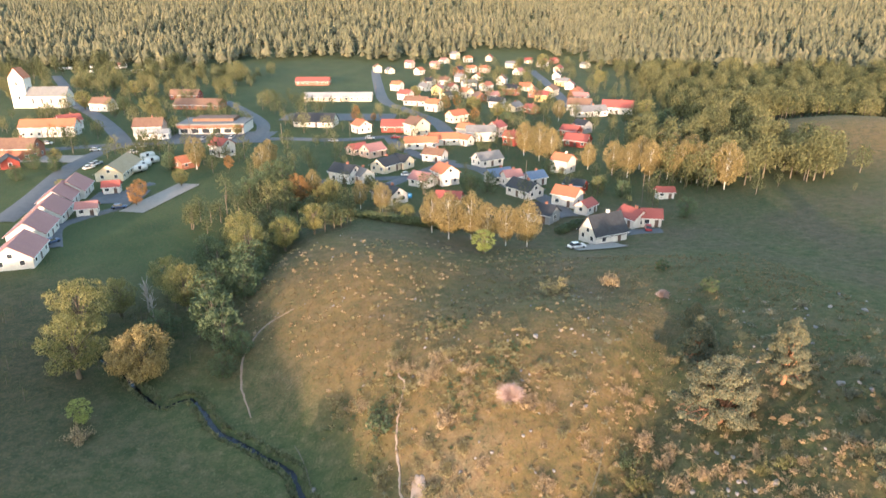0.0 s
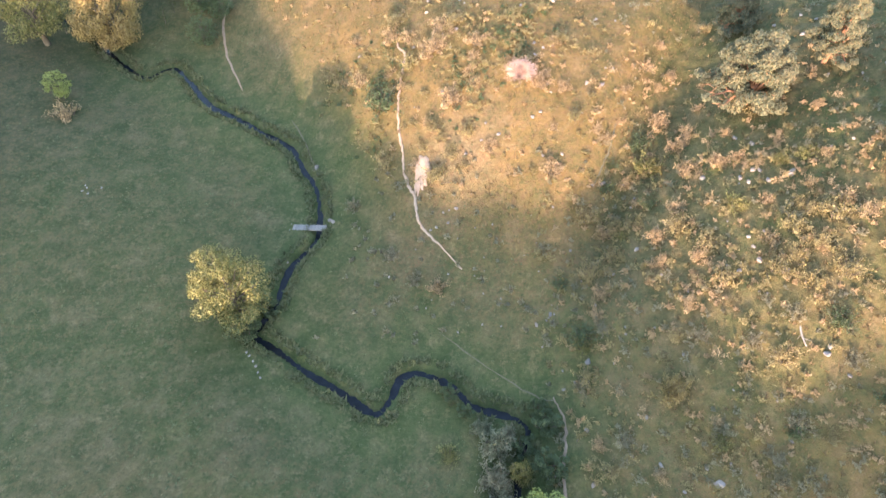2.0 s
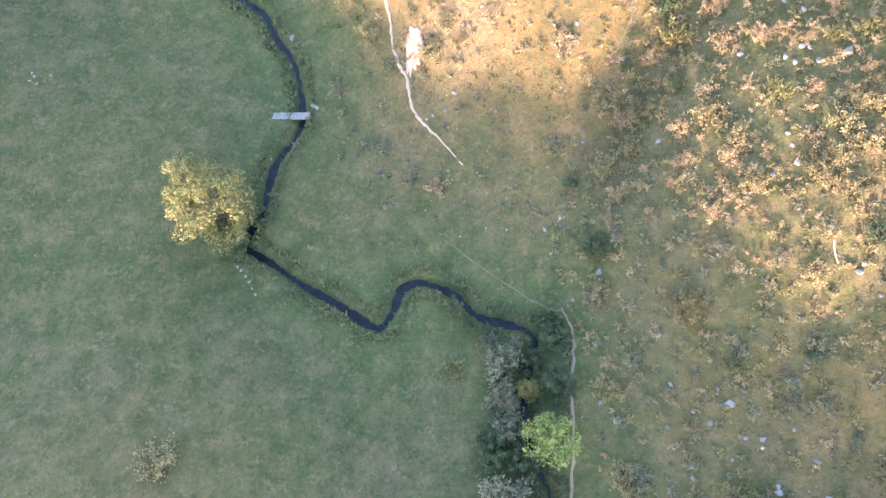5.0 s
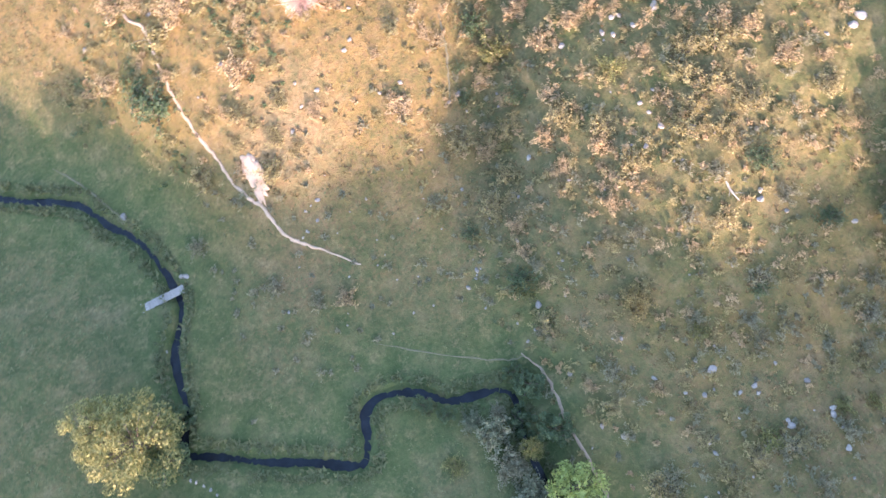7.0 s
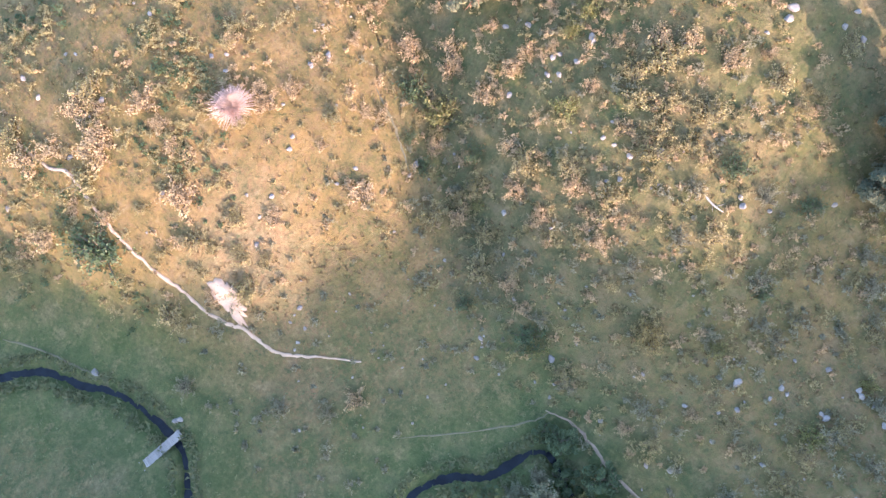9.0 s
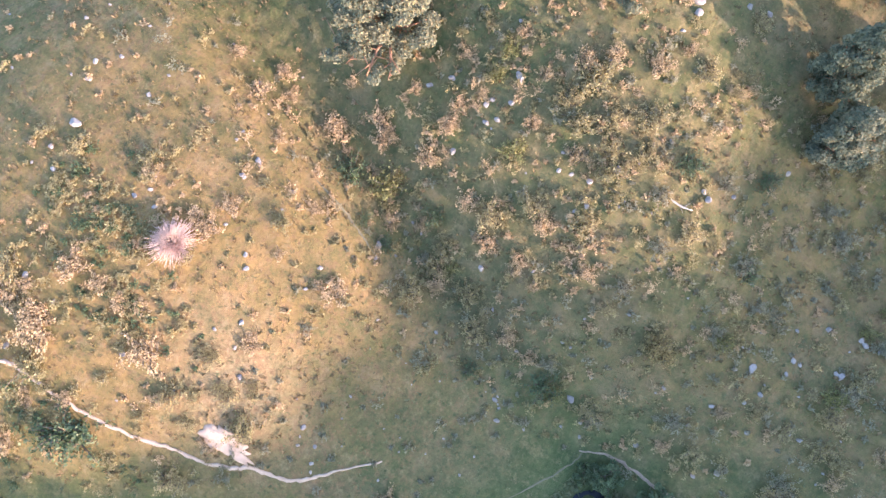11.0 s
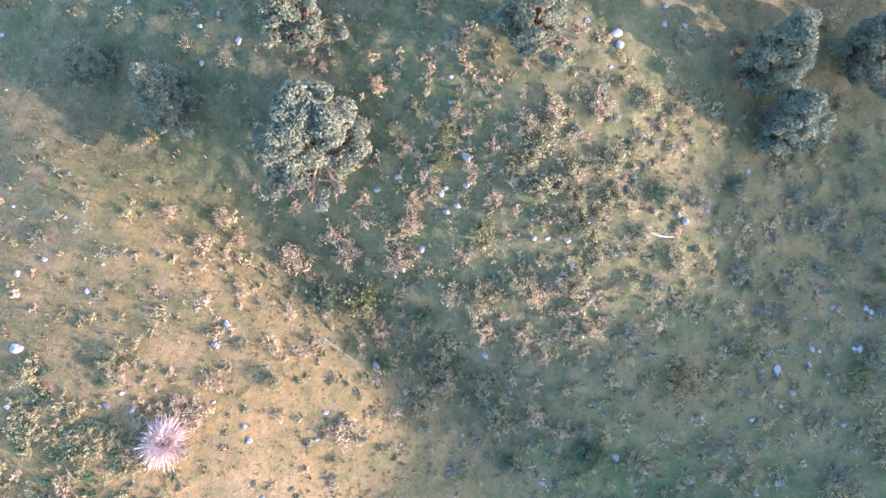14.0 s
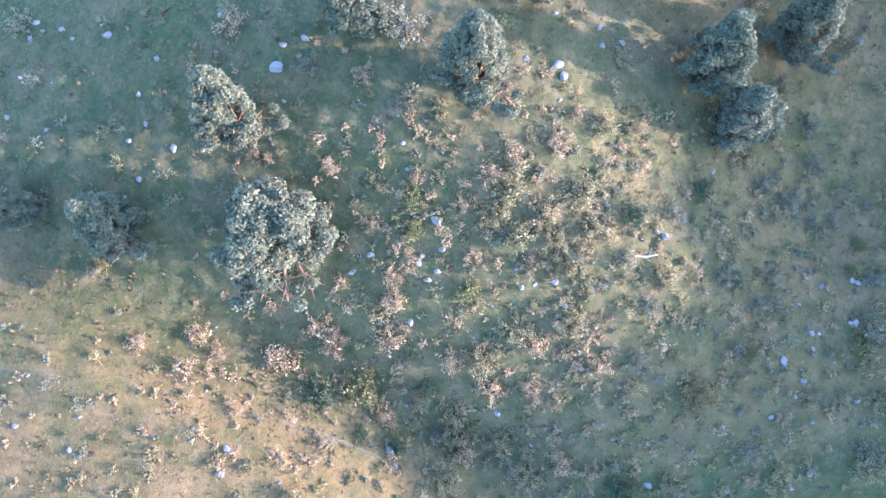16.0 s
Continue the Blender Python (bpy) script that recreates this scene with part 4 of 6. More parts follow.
def dead_tree(x, y, h):
    rng = np.random.default_rng(19)
    root = new("dead_tree")
    tubes = [tube([(0, 0, -0.3), (0.1, 0.1, h * 0.5), (0.3, 0, h * 0.8)], [0.2, 0.13, 0.05], 7)]
    for k in range(26):
        z = h * (0.3 + 0.5 * rng.random())
        a = rng.random() * 6.28
        e = (1.6 * math.cos(a) * rng.random() + 0.2, 1.6 * math.sin(a) * rng.random(), z + h * (0.15 + 0.25 * rng.random()))
        tubes.append(tube([(0.1, 0.05, z), ((e[0]) * 0.5 + 0.1, e[1] * 0.5, (z + e[2]) / 2), e], [0.07, 0.05, 0.015], 4))
    part_mesh("trunk", mesh("trunk", *join_tubes(tubes), DRIFT, True), root)
    root.matrix_basis = pose(x, y, land_at(x, y))
    tagged(root, "grey leafless dead tree in the ravine", "tree")


dead_tree(-64.0, 115, 7)
dead_tree(-62.2, 113, 5)


# ---- shrubs on the heath ----
def shrubs(kind, spots):
    for k, (x, y, r) in enumerate(spots):
        plant(SHRUBS[kind][k % len(SHRUBS[kind])], x, y, 1.4 * r, 83 * k, ("tall " if r > 1 else "low ") + kind + " shrub on the rough slope", "shrub", kind + " shrubs", sz=1.3 * r + 0.25)


shrubs("grey-green", ((50.1, 87.3, 0.95), (43.7, 62.4, 0.88), (40.3, 55.5, 0.69), (46.3, 55.0, 1.32), (29.3, 38.7, 0.81), (22.5, 29.4, 0.74), (25.9, 36.5, 0.73), (33.2, 34.0, 0.74), (35.2, 22.9, 0.79), (41.9, 20.1, 0.91), (38.7, 19.8, 0.70), (23.3, 17.2, 0.85), (14.4, 19.5, 0.93), (26.2, 26.9, 0.66), (21.7, 37.6, 0.72), (36.5, 25.0, 0.69), (14.7, 29.0, 0.76), (13.8, 40.0, 0.67), (26.2, 25.4, 0.67), (11.6, 34.8, 0.67), (28.6, 29.7, 0.86), (28.4, 15.8, 0.72), (33.4, 20.8, 0.64), (24.1, 13.6, 0.71), (-13.2, 58.4, 0.76), (-5.3, 47.4, 0.6), (-8.2, 50.6, 0.65)))
shrubs("russet", ((47.7, 68.7, 0.90), (43.0, 58.4, 0.78), (40.3, 41.8, 0.54), (37.8, 43.5, 0.89), (36.6, 46.7, 0.88), (35.3, 48.8, 0.87), (28.8, 46.0, 0.80), (32.9, 51.3, 0.61), (35.2, 54.4, 0.52), (28.2, 61.0, 0.53), (26.7, 57.1, 0.89), (28.5, 57.0, 0.71), (25.2, 63.2, 0.99), (23.0, 66.5, 1.15), (23.9, 57.4, 0.99), (23.7, 62.0, 0.82), (29.3, 50.4, 0.62), (22.1, 52.5, 0.90), (19.9, 49.5, 0.82), (15.3, 52.2, 0.93), (19.4, 55.5, 0.70), (21.3, 40.9, 0.72), (25.1, 73.1, 0.82), (23.9, 77.1, 0.71), (21.6, 73.3, 0.87), (23.0, 71.3, 0.63), (23.1, 45.8, 0.90), (15.9, 62.7, 0.69), (14.0, 44.5, 0.87), (18.0, 58.3, 0.74), (13.3, 41.9, 0.67), (17.2, 25.9, 0.59)))
shrubs("russet", ((16.3, 16.0, 0.65), (12.6, 28.9, 0.62), (20.2, 13.5, 0.63), (-2.6, 46.7, 0.83)))
shrubs("olive", ((39.5, 39.5, 0.91), (39.4, 37.0, 0.73), (34.5, 47.3, 1.31), (32.1, 48.5, 0.88), (30.8, 46.8, 1.06), (30.4, 43.9, 0.89), (24.0, 47.5, 0.89), (22.0, 50.3, 1.12), (18.0, 52.8, 0.84), (13.4, 47.0, 0.92), (28.8, 42.8, 1.11), (24.7, 43.0, 0.98), (33.9, 41.7, 1.07), (32.5, 44.7, 0.88), (31.4, 40.9, 0.89), (13.2, 53.8, 0.96), (15.8, 49.0, 0.88), (16.2, 52.9, 0.89), (13.2, 19.5, 0.94), (18.2, 17.6, 0.84), (12.5, 64.9, 0.72), (5.9, 69.7, 0.61), (9.2, 81.8, 0.70), (30.5, 81.1, 0.71), (13.5, 18.3, 0.78), (18.0, 16.0, 0.74)))
shrubs("yellow-green", ((33.8, 54.9, 0.78), (31.7, 54.9, 0.61), (20.8, 60.1, 1.29), (26.9, 50.9, 0.97), (17.1, 51.4, 0.47), (29.2, 17.7, 0.59), (12.0, 38.5, 0.77), (22.5, 18.3, 0.85), (22.0, 28.3, 0.68), (31.5, 16.8, 0.63), (-0.9, 28.6, 0.76)))
shrubs("dull green", ((19.9, 63.5, 1.14), (20.2, 54.8, 0.83), (32.8, 37.5, 0.91), (11.9, 39.8, 1.15), (28.0, 28.8, 0.66), (16.7, 60.0, 0.63), (15.8, 57.4, 0.73), (35.3, 31.2, 0.85), (10.1, 45.9, 0.67), (-10.4, 71.2, 2.05)))
for x, y, r in scatter(70, 14, 44, 34, 72, 15, lambda x, y, r: r < 0.35 + density(x + 40, y) and height(x, y) > 4.5):
    b = BUSH_OLIVE[int(r * 30) % 3] if r < 0.5 else BUSH_RUSSET[int(r * 50) % 2]
    plant(b, x, y, 0.4 + 0.5 * ((r * 7) % 1) ** 2, 360 * r, "low olive shrub on the heath" if r < 0.5 else "low russet shrub on the heath", "shrub", "shrubs on the heath")
for x, y, r in scatter(70, -18, 12, 58, 86, 16, lambda x, y, r: height(x, y) > 4 and r < 1.5 * density(x, y + 20)):
    b = BUSH_OLIVE[int(r * 30) % 3] if r < 0.6 else BUSH_RUSSET[int(r * 50) % 2]
    plant(b, x, y, 0.6 + 1.3 * ((r * 7) % 1) ** 3, 360 * r, "low olive shrub on the mound" if r < 0.6 else "low russet shrub on the mound", "shrub", "shrubs on the mound")
for x, y, r in scatter(40, 10, 60, 4, 40, 17, lambda x, y, r: True):
    plant(BUSH_OLIVE[int(r * 30) % 3], x, y, 0.6 + 0.8 * r, 360 * r, "low olive shrub on the slope", "shrub", "shrubs on the slope")


def low_scrub(n, x0, x1, y0, y1, seed, leaf, keep, label, big=0.7):
    """Uncounted low bushes in one mesh, each a fan of leafy shoots."""
    rng = np.random.default_rng(seed)
    spots = scatter(n, x0, x1, y0, y1, seed, keep)
    v, f, _, _ = sprigs(rng, [(x, y, land_at(x, y)) for x, y, r in spots], [0.25 + big * r ** 2 for x, y, r in spots], 14, 16, 0.06)
    tagged(new("scrub", mesh("scrub", v, f, leaf)), label, "scrub", kind="stuff")


SCRUB_ZONE = lambda x, y, r: height(x, y) > 4.5 and r < 0.3 + density(x + 40, y)
# thick scrub on the mound: round the bare bush, above the path, over the brook side
THICK = ((5.4, 78.5, 3.6), (4.2, 74.0, 2.8), (0.5, 71.5, 2.4), (-16.2, 78.1, 3.0), (-2.2, 90.8, 2.6), (-9.9, 75.3, 1.6), (-1.7, 75.1, 1.6), (-11.4, 67.6, 2.0), (-11.0, 80.7, 2.0), (0.8, 66.9, 1.5))
IN_THICK = lambda x, y, r: r < max(math.exp(-((x - a) ** 2 + (y - b) ** 2) / (q * q)) for a, b, q in THICK)
low_scrub(170, 12, 46, 26, 74, 181, LEAF["russet"], SCRUB_ZONE, "pinkish low scrub scattered over the slope")
low_scrub(190, 12, 50, 16, 80, 182, LEAF["olive"], SCRUB_ZONE, "olive low scrub scattered over the slope")
low_scrub(170, 14, 60, 6, 100, 183, LEAF["dry"], lambda x, y, r: height(x, y) > 4, "grey-green low scrub on the pasture")
low_scrub(300, 8, 36, 24, 60, 191, LEAF["olive"], lambda x, y, r: r < 0.15 + density(x + 9, y), "olive tufts of scrub at the foot of the slope", 0.5)
low_scrub(240, 8, 40, 12, 60, 192, LEAF["dry"], lambda x, y, r: r < 0.15 + density(x, y + 7), "grey-green tufts of scrub at the foot of the slope", 0.5)
low_scrub(140, 10, 40, 20, 60, 193, LEAF["russet"], lambda x, y, r: r < 0.15 + density(x, y - 7), "russet tufts of scrub at the foot of the slope", 0.35)
low_scrub(260, -22, 12, 60, 98, 184, LEAF["olive"], IN_THICK, "thick olive scrub on the mound", 0.6)
low_scrub(110, -22, 12, 60, 98, 187, LEAF["green"], IN_THICK, "dull green scrub among the olive scrub", 0.6)
low_scrub(330, -46, 22, 58, 140, 185, LEAF["russet"], lambda x, y, r: height(x, y) > 4, "pinkish low scrub scattered over the mound", 0.35)
low_scrub(330, -46, 22, 58, 140, 188, LEAF["olive"], lambda x, y, r: height(x, y) > 4, "olive low scrub scattered over the mound", 0.4)
low_scrub(90, -16, 12, 40, 62, 186, LEAF["dry"], lambda x, y, r: float(distance_to(BROOK, np.array([x]), np.array([y]))[0]) > 2.5, "grey-green low scrub on the valley side", 0.4)


# ---- tussocks ----
def tussocks(n, x0, x1, y0, y1, seed, leaf, size, keep, label, tall=1.0):
    """Countless tufts of grass and heath: spiky fans of blades in one mesh."""
    rng = np.random.default_rng(seed)
    x, y = x0 + (x1 - x0) * rng.random(n), y0 + (y1 - y0) * rng.random(n)
    k = keep(x, y, rng.random(n))
    x, y = x[k], y[k]
    z, n = land(x, y), len(x)
    vs = []
    s = size * (0.5 + rng.random(n) ** 2)
    for b in range(5):
        a = rng.random(n) * 6.283
        o = 0.25 * s * rng.normal(size=n)
        px, py = x + o * np.cos(a + 2), y + o * np.sin(a + 2)
        w = s * 0.28
        tip = s * (0.5 + 0.5 * rng.random(n))
        hgt = tall * s * (0.45 + 0.5 * rng.random(n))
        vs.append(np.stack([np.stack([px - w * np.sin(a), py + w * np.cos(a), z - 0.03], 1), np.stack([px + w * np.sin(a), py - w * np.cos(a), z - 0.03], 1), np.stack([px + tip * np.cos(a), py + tip * np.sin(a), z + hgt], 1)], 1))
    v = np.concatenate(vs).reshape(-1, 3)
    me = mesh("tussocks", v, np.arange(len(v)).reshape(-1, 3), leaf)
    tagged(new("tussocks", me), label, "grass tufts", kind="stuff")


CLUMPY = lambda x, y: np.array([noise.noise(Vector((a * 0.13, b * 0.13, 0))) for a, b in zip(x, y)]) * 0.6 + 0.5
LEAF["straw"] = foliage("straw_tufts", (0.12, 0.10, 0.048), (0.215, 0.16, 0.082), (0.33, 0.235, 0.14), 0.3, 0.9)
LEAF["turf"] = foliage("green_tufts", (0.09, 0.11, 0.055), (0.14, 0.155, 0.075), (0.21, 0.195, 0.115), 0.3, 0.9)
tussocks(52000, -42, 60, 8, 128, 81, LEAF["straw"], 0.24, lambda x, y, r: (height(x, y) > 4.2) & (r < CLUMPY(x, y)), "tawny tufts of dry grass and heath")
tussocks(60000, -60, 10, 8, 100, 83, LEAF["turf"], 0.42, lambda x, y, r: np.abs(distance_to(BROOK, x, y) - 1.15) < 0.45, "rank grass hanging over the brook's banks")
tussocks(30000, -62, 66, 0, 110, 82, LEAF["turf"], 0.24, lambda x, y, r: (height(x, y) < 5.5) & (distance_to(BROOK, x, y) > 1.3) & (r < CLUMPY(x + 50, y)), "green tufts of pasture grass", 0.4)


# ---- village ----
WINDOW = {}
SPOTS, LANES = [], []


def window_parts(parent, x, y, z, turn, w, h):
    key = (w, h)
    if key not in WINDOW:
        bm = bmesh.new()
        for a in ((-w / 2 - .08, -.06, 0, -w / 2 + .04, .05, h), (w / 2 - .04, -.06, 0, w / 2 + .08, .05, h), (-w / 2 + .04, -.06, h - .1, w / 2 - .04, .05, h), (-w / 2 + .04, -.06, 0, w / 2 - .04, .05, .1)):
            box(bm, *a)
        fr = bpy.data.meshes.new("window")
        bm.to_mesh(fr)
        bm.free()
        fr.materials.append(TRIM)
        WINDOW[key] = (fr, box_mesh("pane", w - 0.1, 0.06, h - 0.2, GLASS_DARK))
    fr, gl = WINDOW[key]
    f = part_mesh("window", fr, parent, pose(x, y, z, 0, 0, turn))
    part_mesh("pane", gl, f, pose(0, 0.0, 0.1))


DOOR = box_mesh("door", 0.95, 0.1, 2.05, surface("dark_painted_door", (0.08, 0.05, 0.04), (0.16, 0.10, 0.08), 2, 0.6, 0.0))
CHIM = box_mesh("chimney", 0.7, 0.7, 1.5, WALLS["brick"], 0.02)
CHIM_W = box_mesh("chimney", 0.7, 0.7, 1.5, WALLS["white"], 0.02)


def gable_roof(L, W, h, rise, over, thick):
    """Two thick slopes that overhang walls and gables."""
    bm = bmesh.new()
    k = rise / (W / 2)
    for s in (1, -1):
        a = [(-L / 2 - over, s * (W / 2 + over), h - k * over), (L / 2 + over, s * (W / 2 + over), h - k * over), (L / 2 + over, 0, h + rise), (-L / 2 - over, 0, h + rise)]
        lo = [bm.verts.new(p) for p in a]
        hi = [bm.verts.new((p[0], p[1], p[2] + thick)) for p in a]
        bm.faces.new(lo[::-1] if s < 0 else lo)
        bm.faces.new(hi if s < 0 else hi[::-1])
        for i in range(4):
            bm.faces.new((lo[i], lo[(i + 1) % 4], hi[(i + 1) % 4], hi[i]))
    bmesh.ops.recalc_face_normals(bm, faces=bm.faces[:])
    return bm


def gable_walls(L, W, h, rise):
    bm = bmesh.new()
    x, y = L / 2, W / 2
    lo = [bm.verts.new(p) for p in ((-x, -y, -0.6), (x, -y, -0.6), (x, y, -0.6), (-x, y, -0.6))]
    hi = [bm.verts.new(p) for p in ((-x, -y, h), (x, -y, h), (x, y, h), (-x, y, h))]
    ga, gb = bm.verts.new((-x, 0, h + rise)), bm.verts.new((x, 0, h + rise))
    bm.faces.new(lo[::-1])
    bm.faces.new((lo[0], lo[1], hi[1], hi[0]))
    bm.faces.new((lo[2], lo[3], hi[3], hi[2]))
    bm.faces.new((lo[1], lo[2], hi[2], gb, hi[1]))
    bm.faces.new((lo[3], lo[0], hi[0], ga, hi[3]))
    bm.faces.new((hi[0], hi[1], gb, ga))
    bm.faces.new((hi[2], hi[3], ga, gb))
    return bm


WORDS = {"tile": "orange clay tile", "red": "red sheet", "rose": "faded red tile", "dark": "dark slate", "grey": "grey felt", "brown": "brown tile", "blue": "blue-grey sheet", "pale": "pale sheet", "sand": "straw-coloured"}
WALLWORDS = {"white": "white-rendered", "cream": "cream-rendered", "brick": "red-brick", "red": "red-painted timber", "grey": "grey timber", "pink": "pale pink", "yellow": "yellow timber"}


def house(x, y, turn, L, W, storeys, wall, roof, chimney=1, name="house", rise=None, wins=True, label="", group="village houses"):
    L, W = (0.82 * L, 0.85 * W) if L < 13 else (0.9 * L, 0.9 * W)
    SPOTS.append((x, y, L / 2 + 2.0))
    root = new(name)
    h = 2.6 * storeys + (0.3 if storeys > 1 else 0)
    rise = W * 0.34 if rise is None else rise
    part("wall", gable_walls(L, W, h, rise), WALLS[wall], root)
    part("roof", gable_roof(L, W, h, rise, 0.45, 0.16), ROOFS[roof], root)
    if chimney:
        part_mesh("chimney", CHIM if chimney == 1 else CHIM_W, root, pose(L * 0.12, 0.25, h + rise - 0.7))
    if wins:
        n = max(2, int(L / 3.2))
        for s in (-1, 1):
            for st in range(max(1, int(storeys))):
                for k in range(n):
                    px = -L / 2 + L * (k + 0.5) / n
                    if s < 0 and st == 0 and k == n // 2:
                        part_mesh("door", DOOR, root, pose(px, s * (W / 2 + 0.03), 0))
                    else:
                        window_parts(root, px, s * (W / 2 + 0.02), 0.85 + 2.75 * st, 0, 1.25, 1.3)
        for s in (-1, 1):
            for py in ((-W / 4, W / 4) if W > 6 else (0,)):
                window_parts(root, s * (L / 2 + 0.02), py, 0.85, 90, 1.1, 1.3)
            if rise > 2.2:
                window_parts(root, s * (L / 2 + 0.02), 0, h + 0.1, 90, 1.1, 1.2)
        eave = box_mesh("eave_board", L + 0.9, 0.06, 0.2, TRIM)
        for s in (-1, 1):
            part_mesh("eave_board", eave, root, pose(0, s * (W / 2 + 0.47), h - 0.34))
    root.matrix_basis = pose(x, y, land_at(x, y) + 0.15, 0, 0, turn)
    return tagged(root, label or "%s %s with a %s roof" % (WALLWORDS[wall], "shed" if name == "shed" else "house" if name == "house" else name.replace("_", " "), WORDS[roof]), name.replace("_", " "), group)


def road(points, width, label, material=ASPHALT, name="road", lift=0.3):
    line = smooth_line(points, 8)
    LANES.append(np.column_stack([line, np.full(len(line), width / 2 + 3.0)]))
    tagged(new(name, ribbon(name, line, width, lift, material, 0.0)), label, name, kind="structure")


def patch(name, x, y, L, W, turn, material, label, lift=0.22):
    """A level surface of gravel, asphalt or lawn, laid as a thin slab on the land."""
    bm = bmesh.new()
    n = 8
    vs = [[bm.verts.new((L * (i / n - .5), W * (j / n - .5), 0)) for j in range(n + 1)] for i in range(n + 1)]
    c, s = math.cos(radians(turn)), math.sin(radians(turn))
    for row in vs:
        for v in row:
            px, py = x + v.co.x * c - v.co.y * s, y + v.co.x * s + v.co.y * c
            v.co = (px, py, land_at(px, py) + lift)
    for i in range(n):
        for j in range(n):
            bm.faces.new((vs[i][j], vs[i + 1][j], vs[i + 1][j + 1], vs[i][j + 1]))
    me = bpy.data.meshes.new(name)
    bm.to_mesh(me)
    bm.free()
    me.materials.append(material)
    tagged(new(name, me), label, name.replace("_", " "), kind="structure")


CAR_PAINT = [surface("car_paint", (c[0] * .9, c[1] * .9, c[2] * .9), c, 1, 0.3, 0.0) for c in ((0.75, 0.75, 0.75), (0.45, 0.03, 0.03), (0.06, 0.10, 0.22), (0.05, 0.05, 0.055), (0.35, 0.37, 0.4))]
CARWORDS = ("white", "red", "blue", "black", "silver")
RUBBER = surface("tyre_rubber", (0.015, 0.015, 0.015), (0.03, 0.03, 0.03), 3, 0.9, 0.0)


def car_models():
    out = []
    for paint in CAR_PAINT:
        root = new("car")
        bm = bmesh.new()
        box(bm, -2.15, -0.85, 0.3, 2.15, 0.85, 0.85)
        bmesh.ops.bevel(bm, geom=bm.edges[:], offset=0.15, segments=2, affect="EDGES")
        part("body", bm, paint, root, smooth=True)
        bm = bmesh.new()
        lo = [bm.verts.new(p) for p in ((-1.7, -.75, .84), (1.0, -.75, .84), (1.0, .75, .84), (-1.7, .75, .84))]
        hi = [bm.verts.new(p) for p in ((-1.3, -.6, 1.42), (0.35, -.6, 1.42), (0.35, .6, 1.42), (-1.3, .6, 1.42))]
        for i in range(4):
            bm.faces.new((lo[i], lo[(i + 1) % 4], hi[(i + 1) % 4], hi[i]))
        bm.faces.new(hi)
        part("window", bm, GLASS_DARK, root)
        part_mesh("roof", box_mesh("roof", 1.6, 1.18, 0.05, paint, 0.02), root, pose(-0.47, 0, 1.42))
        w = bmesh.new()
        bmesh.ops.create_cone(w, cap_ends=True, segments=14, radius1=0.32, radius2=0.32, depth=0.22)
        me = bpy.data.meshes.new("wheel")
        w.to_mesh(me)
        w.free()
        me.materials.append(RUBBER)
        for sx in (-1.35, 1.35):
            for sy in (-0.8, 0.8):
                part_mesh("wheel", me, root, pose(sx, sy, 0.32, 90))
        MODELS.append(root)
        out.append(root)
    return out


CARS = car_models()


def car(x, y, turn, k, label="parked beside the road"):
    tagged(copy_thing(CARS[k], pose(x, y, land_at(x, y) + 0.14, 0, 0, turn)), "small %s car %s" % (CARWORDS[k], label), "car", "parked cars")


def caravan_model():
    root = new("caravan")
    bm = bmesh.new()
    box(bm, -2.8, -1.1, 0.45, 2.8, 1.1, 2.5)
    bmesh.ops.bevel(bm, geom=bm.edges[:], offset=0.3, segments=2, affect="EDGES")
    part("body", bm, TRIM, root, smooth=True)
    for s in (-1, 1):
        window_parts(root, 0.6 * s, s * 1.1, 1.2, 0, 1.25, 1.3)
    for s in (-1.05, 1.05):
        w = bmesh.new()
        bmesh.ops.create_cone(w, cap_ends=True, segments=12, radius1=0.33, radius2=0.33, depth=0.2)
        part("wheel", w, RUBBER, root).matrix_basis = pose(0, s, 0.33, 90)
    MODELS.append(root)
    return root


CARAVAN = caravan_model()

house(34.3, 151.7, 28, 11.5, 8, 1, "white", "dark", 2, rise=4.2)
house(44.7, 164.8, -58, 8, 7, 1, "white", "red")
house(49.2, 163.8, -8, 6, 6, 1, "white", "red", 0)
house(30.5, 186.4, -35, 9, 7, 1.2, "white", "tile")
house(34.6, 178.1, 52, 7, 5, 0.9, "white", "red", 0)
house(21.6, 171.2, -35, 9, 7, 1, "grey", "dark")
house(18.6, 196.5, -50, 12, 8, 1, "white", "dark")
house(22.9, 210.2, 33, 8, 6, 1, "white", "blue")
house(11.1, 213.1, 28, 10, 7, 1, "white", "blue")
house(15.2, 208.8, 22, 7, 6, 1.2, "white", "rose")
house(34.8, 227.3, -40, 8, 7, 1.6, "white", "tile", 2)
house(35.5, 202.7, -35, 8, 5, 0.8, "red", "dark", 0)
house(60.1, 189.7, 0, 6, 4, 0.8, "white", "red", 0)
house(-4.9, 186.3, -10, 9, 6, 0.9, "cream", "red", 0)
house(-23.4, 190.1, -48, 12, 8, 1, "white", "dark")
house(-41.3, 213.5, -30, 11, 8, 1.2, "white", "dark")
house(-35.8, 213.6, -48, 9, 7, 1, "white", "grey")
house(-29.2, 228.2, 57, 11, 8, 1, "cream", "dark")
house(-23.7, 233.6, -33, 8, 7, 1, "cream", "dark", 0)
house(-14.4, 208.3, -35, 9, 7, 0.9, "white", "rose", 0)
house(-7.0, 211.4, -58, 9, 8, 1.5, "white", "tile")
house(-12.1, 244.9, -25, 10, 7, 1, "white", "brown")
house(-19.1, 267.7, 8, 15, 7, 1, "white", "tile")
house(-9.9, 276.0, 8, 14, 7, 1, "white", "tile", 0)
house(-5.3, 332.6, 43, 12, 8, 1.2, "cream", "tile")
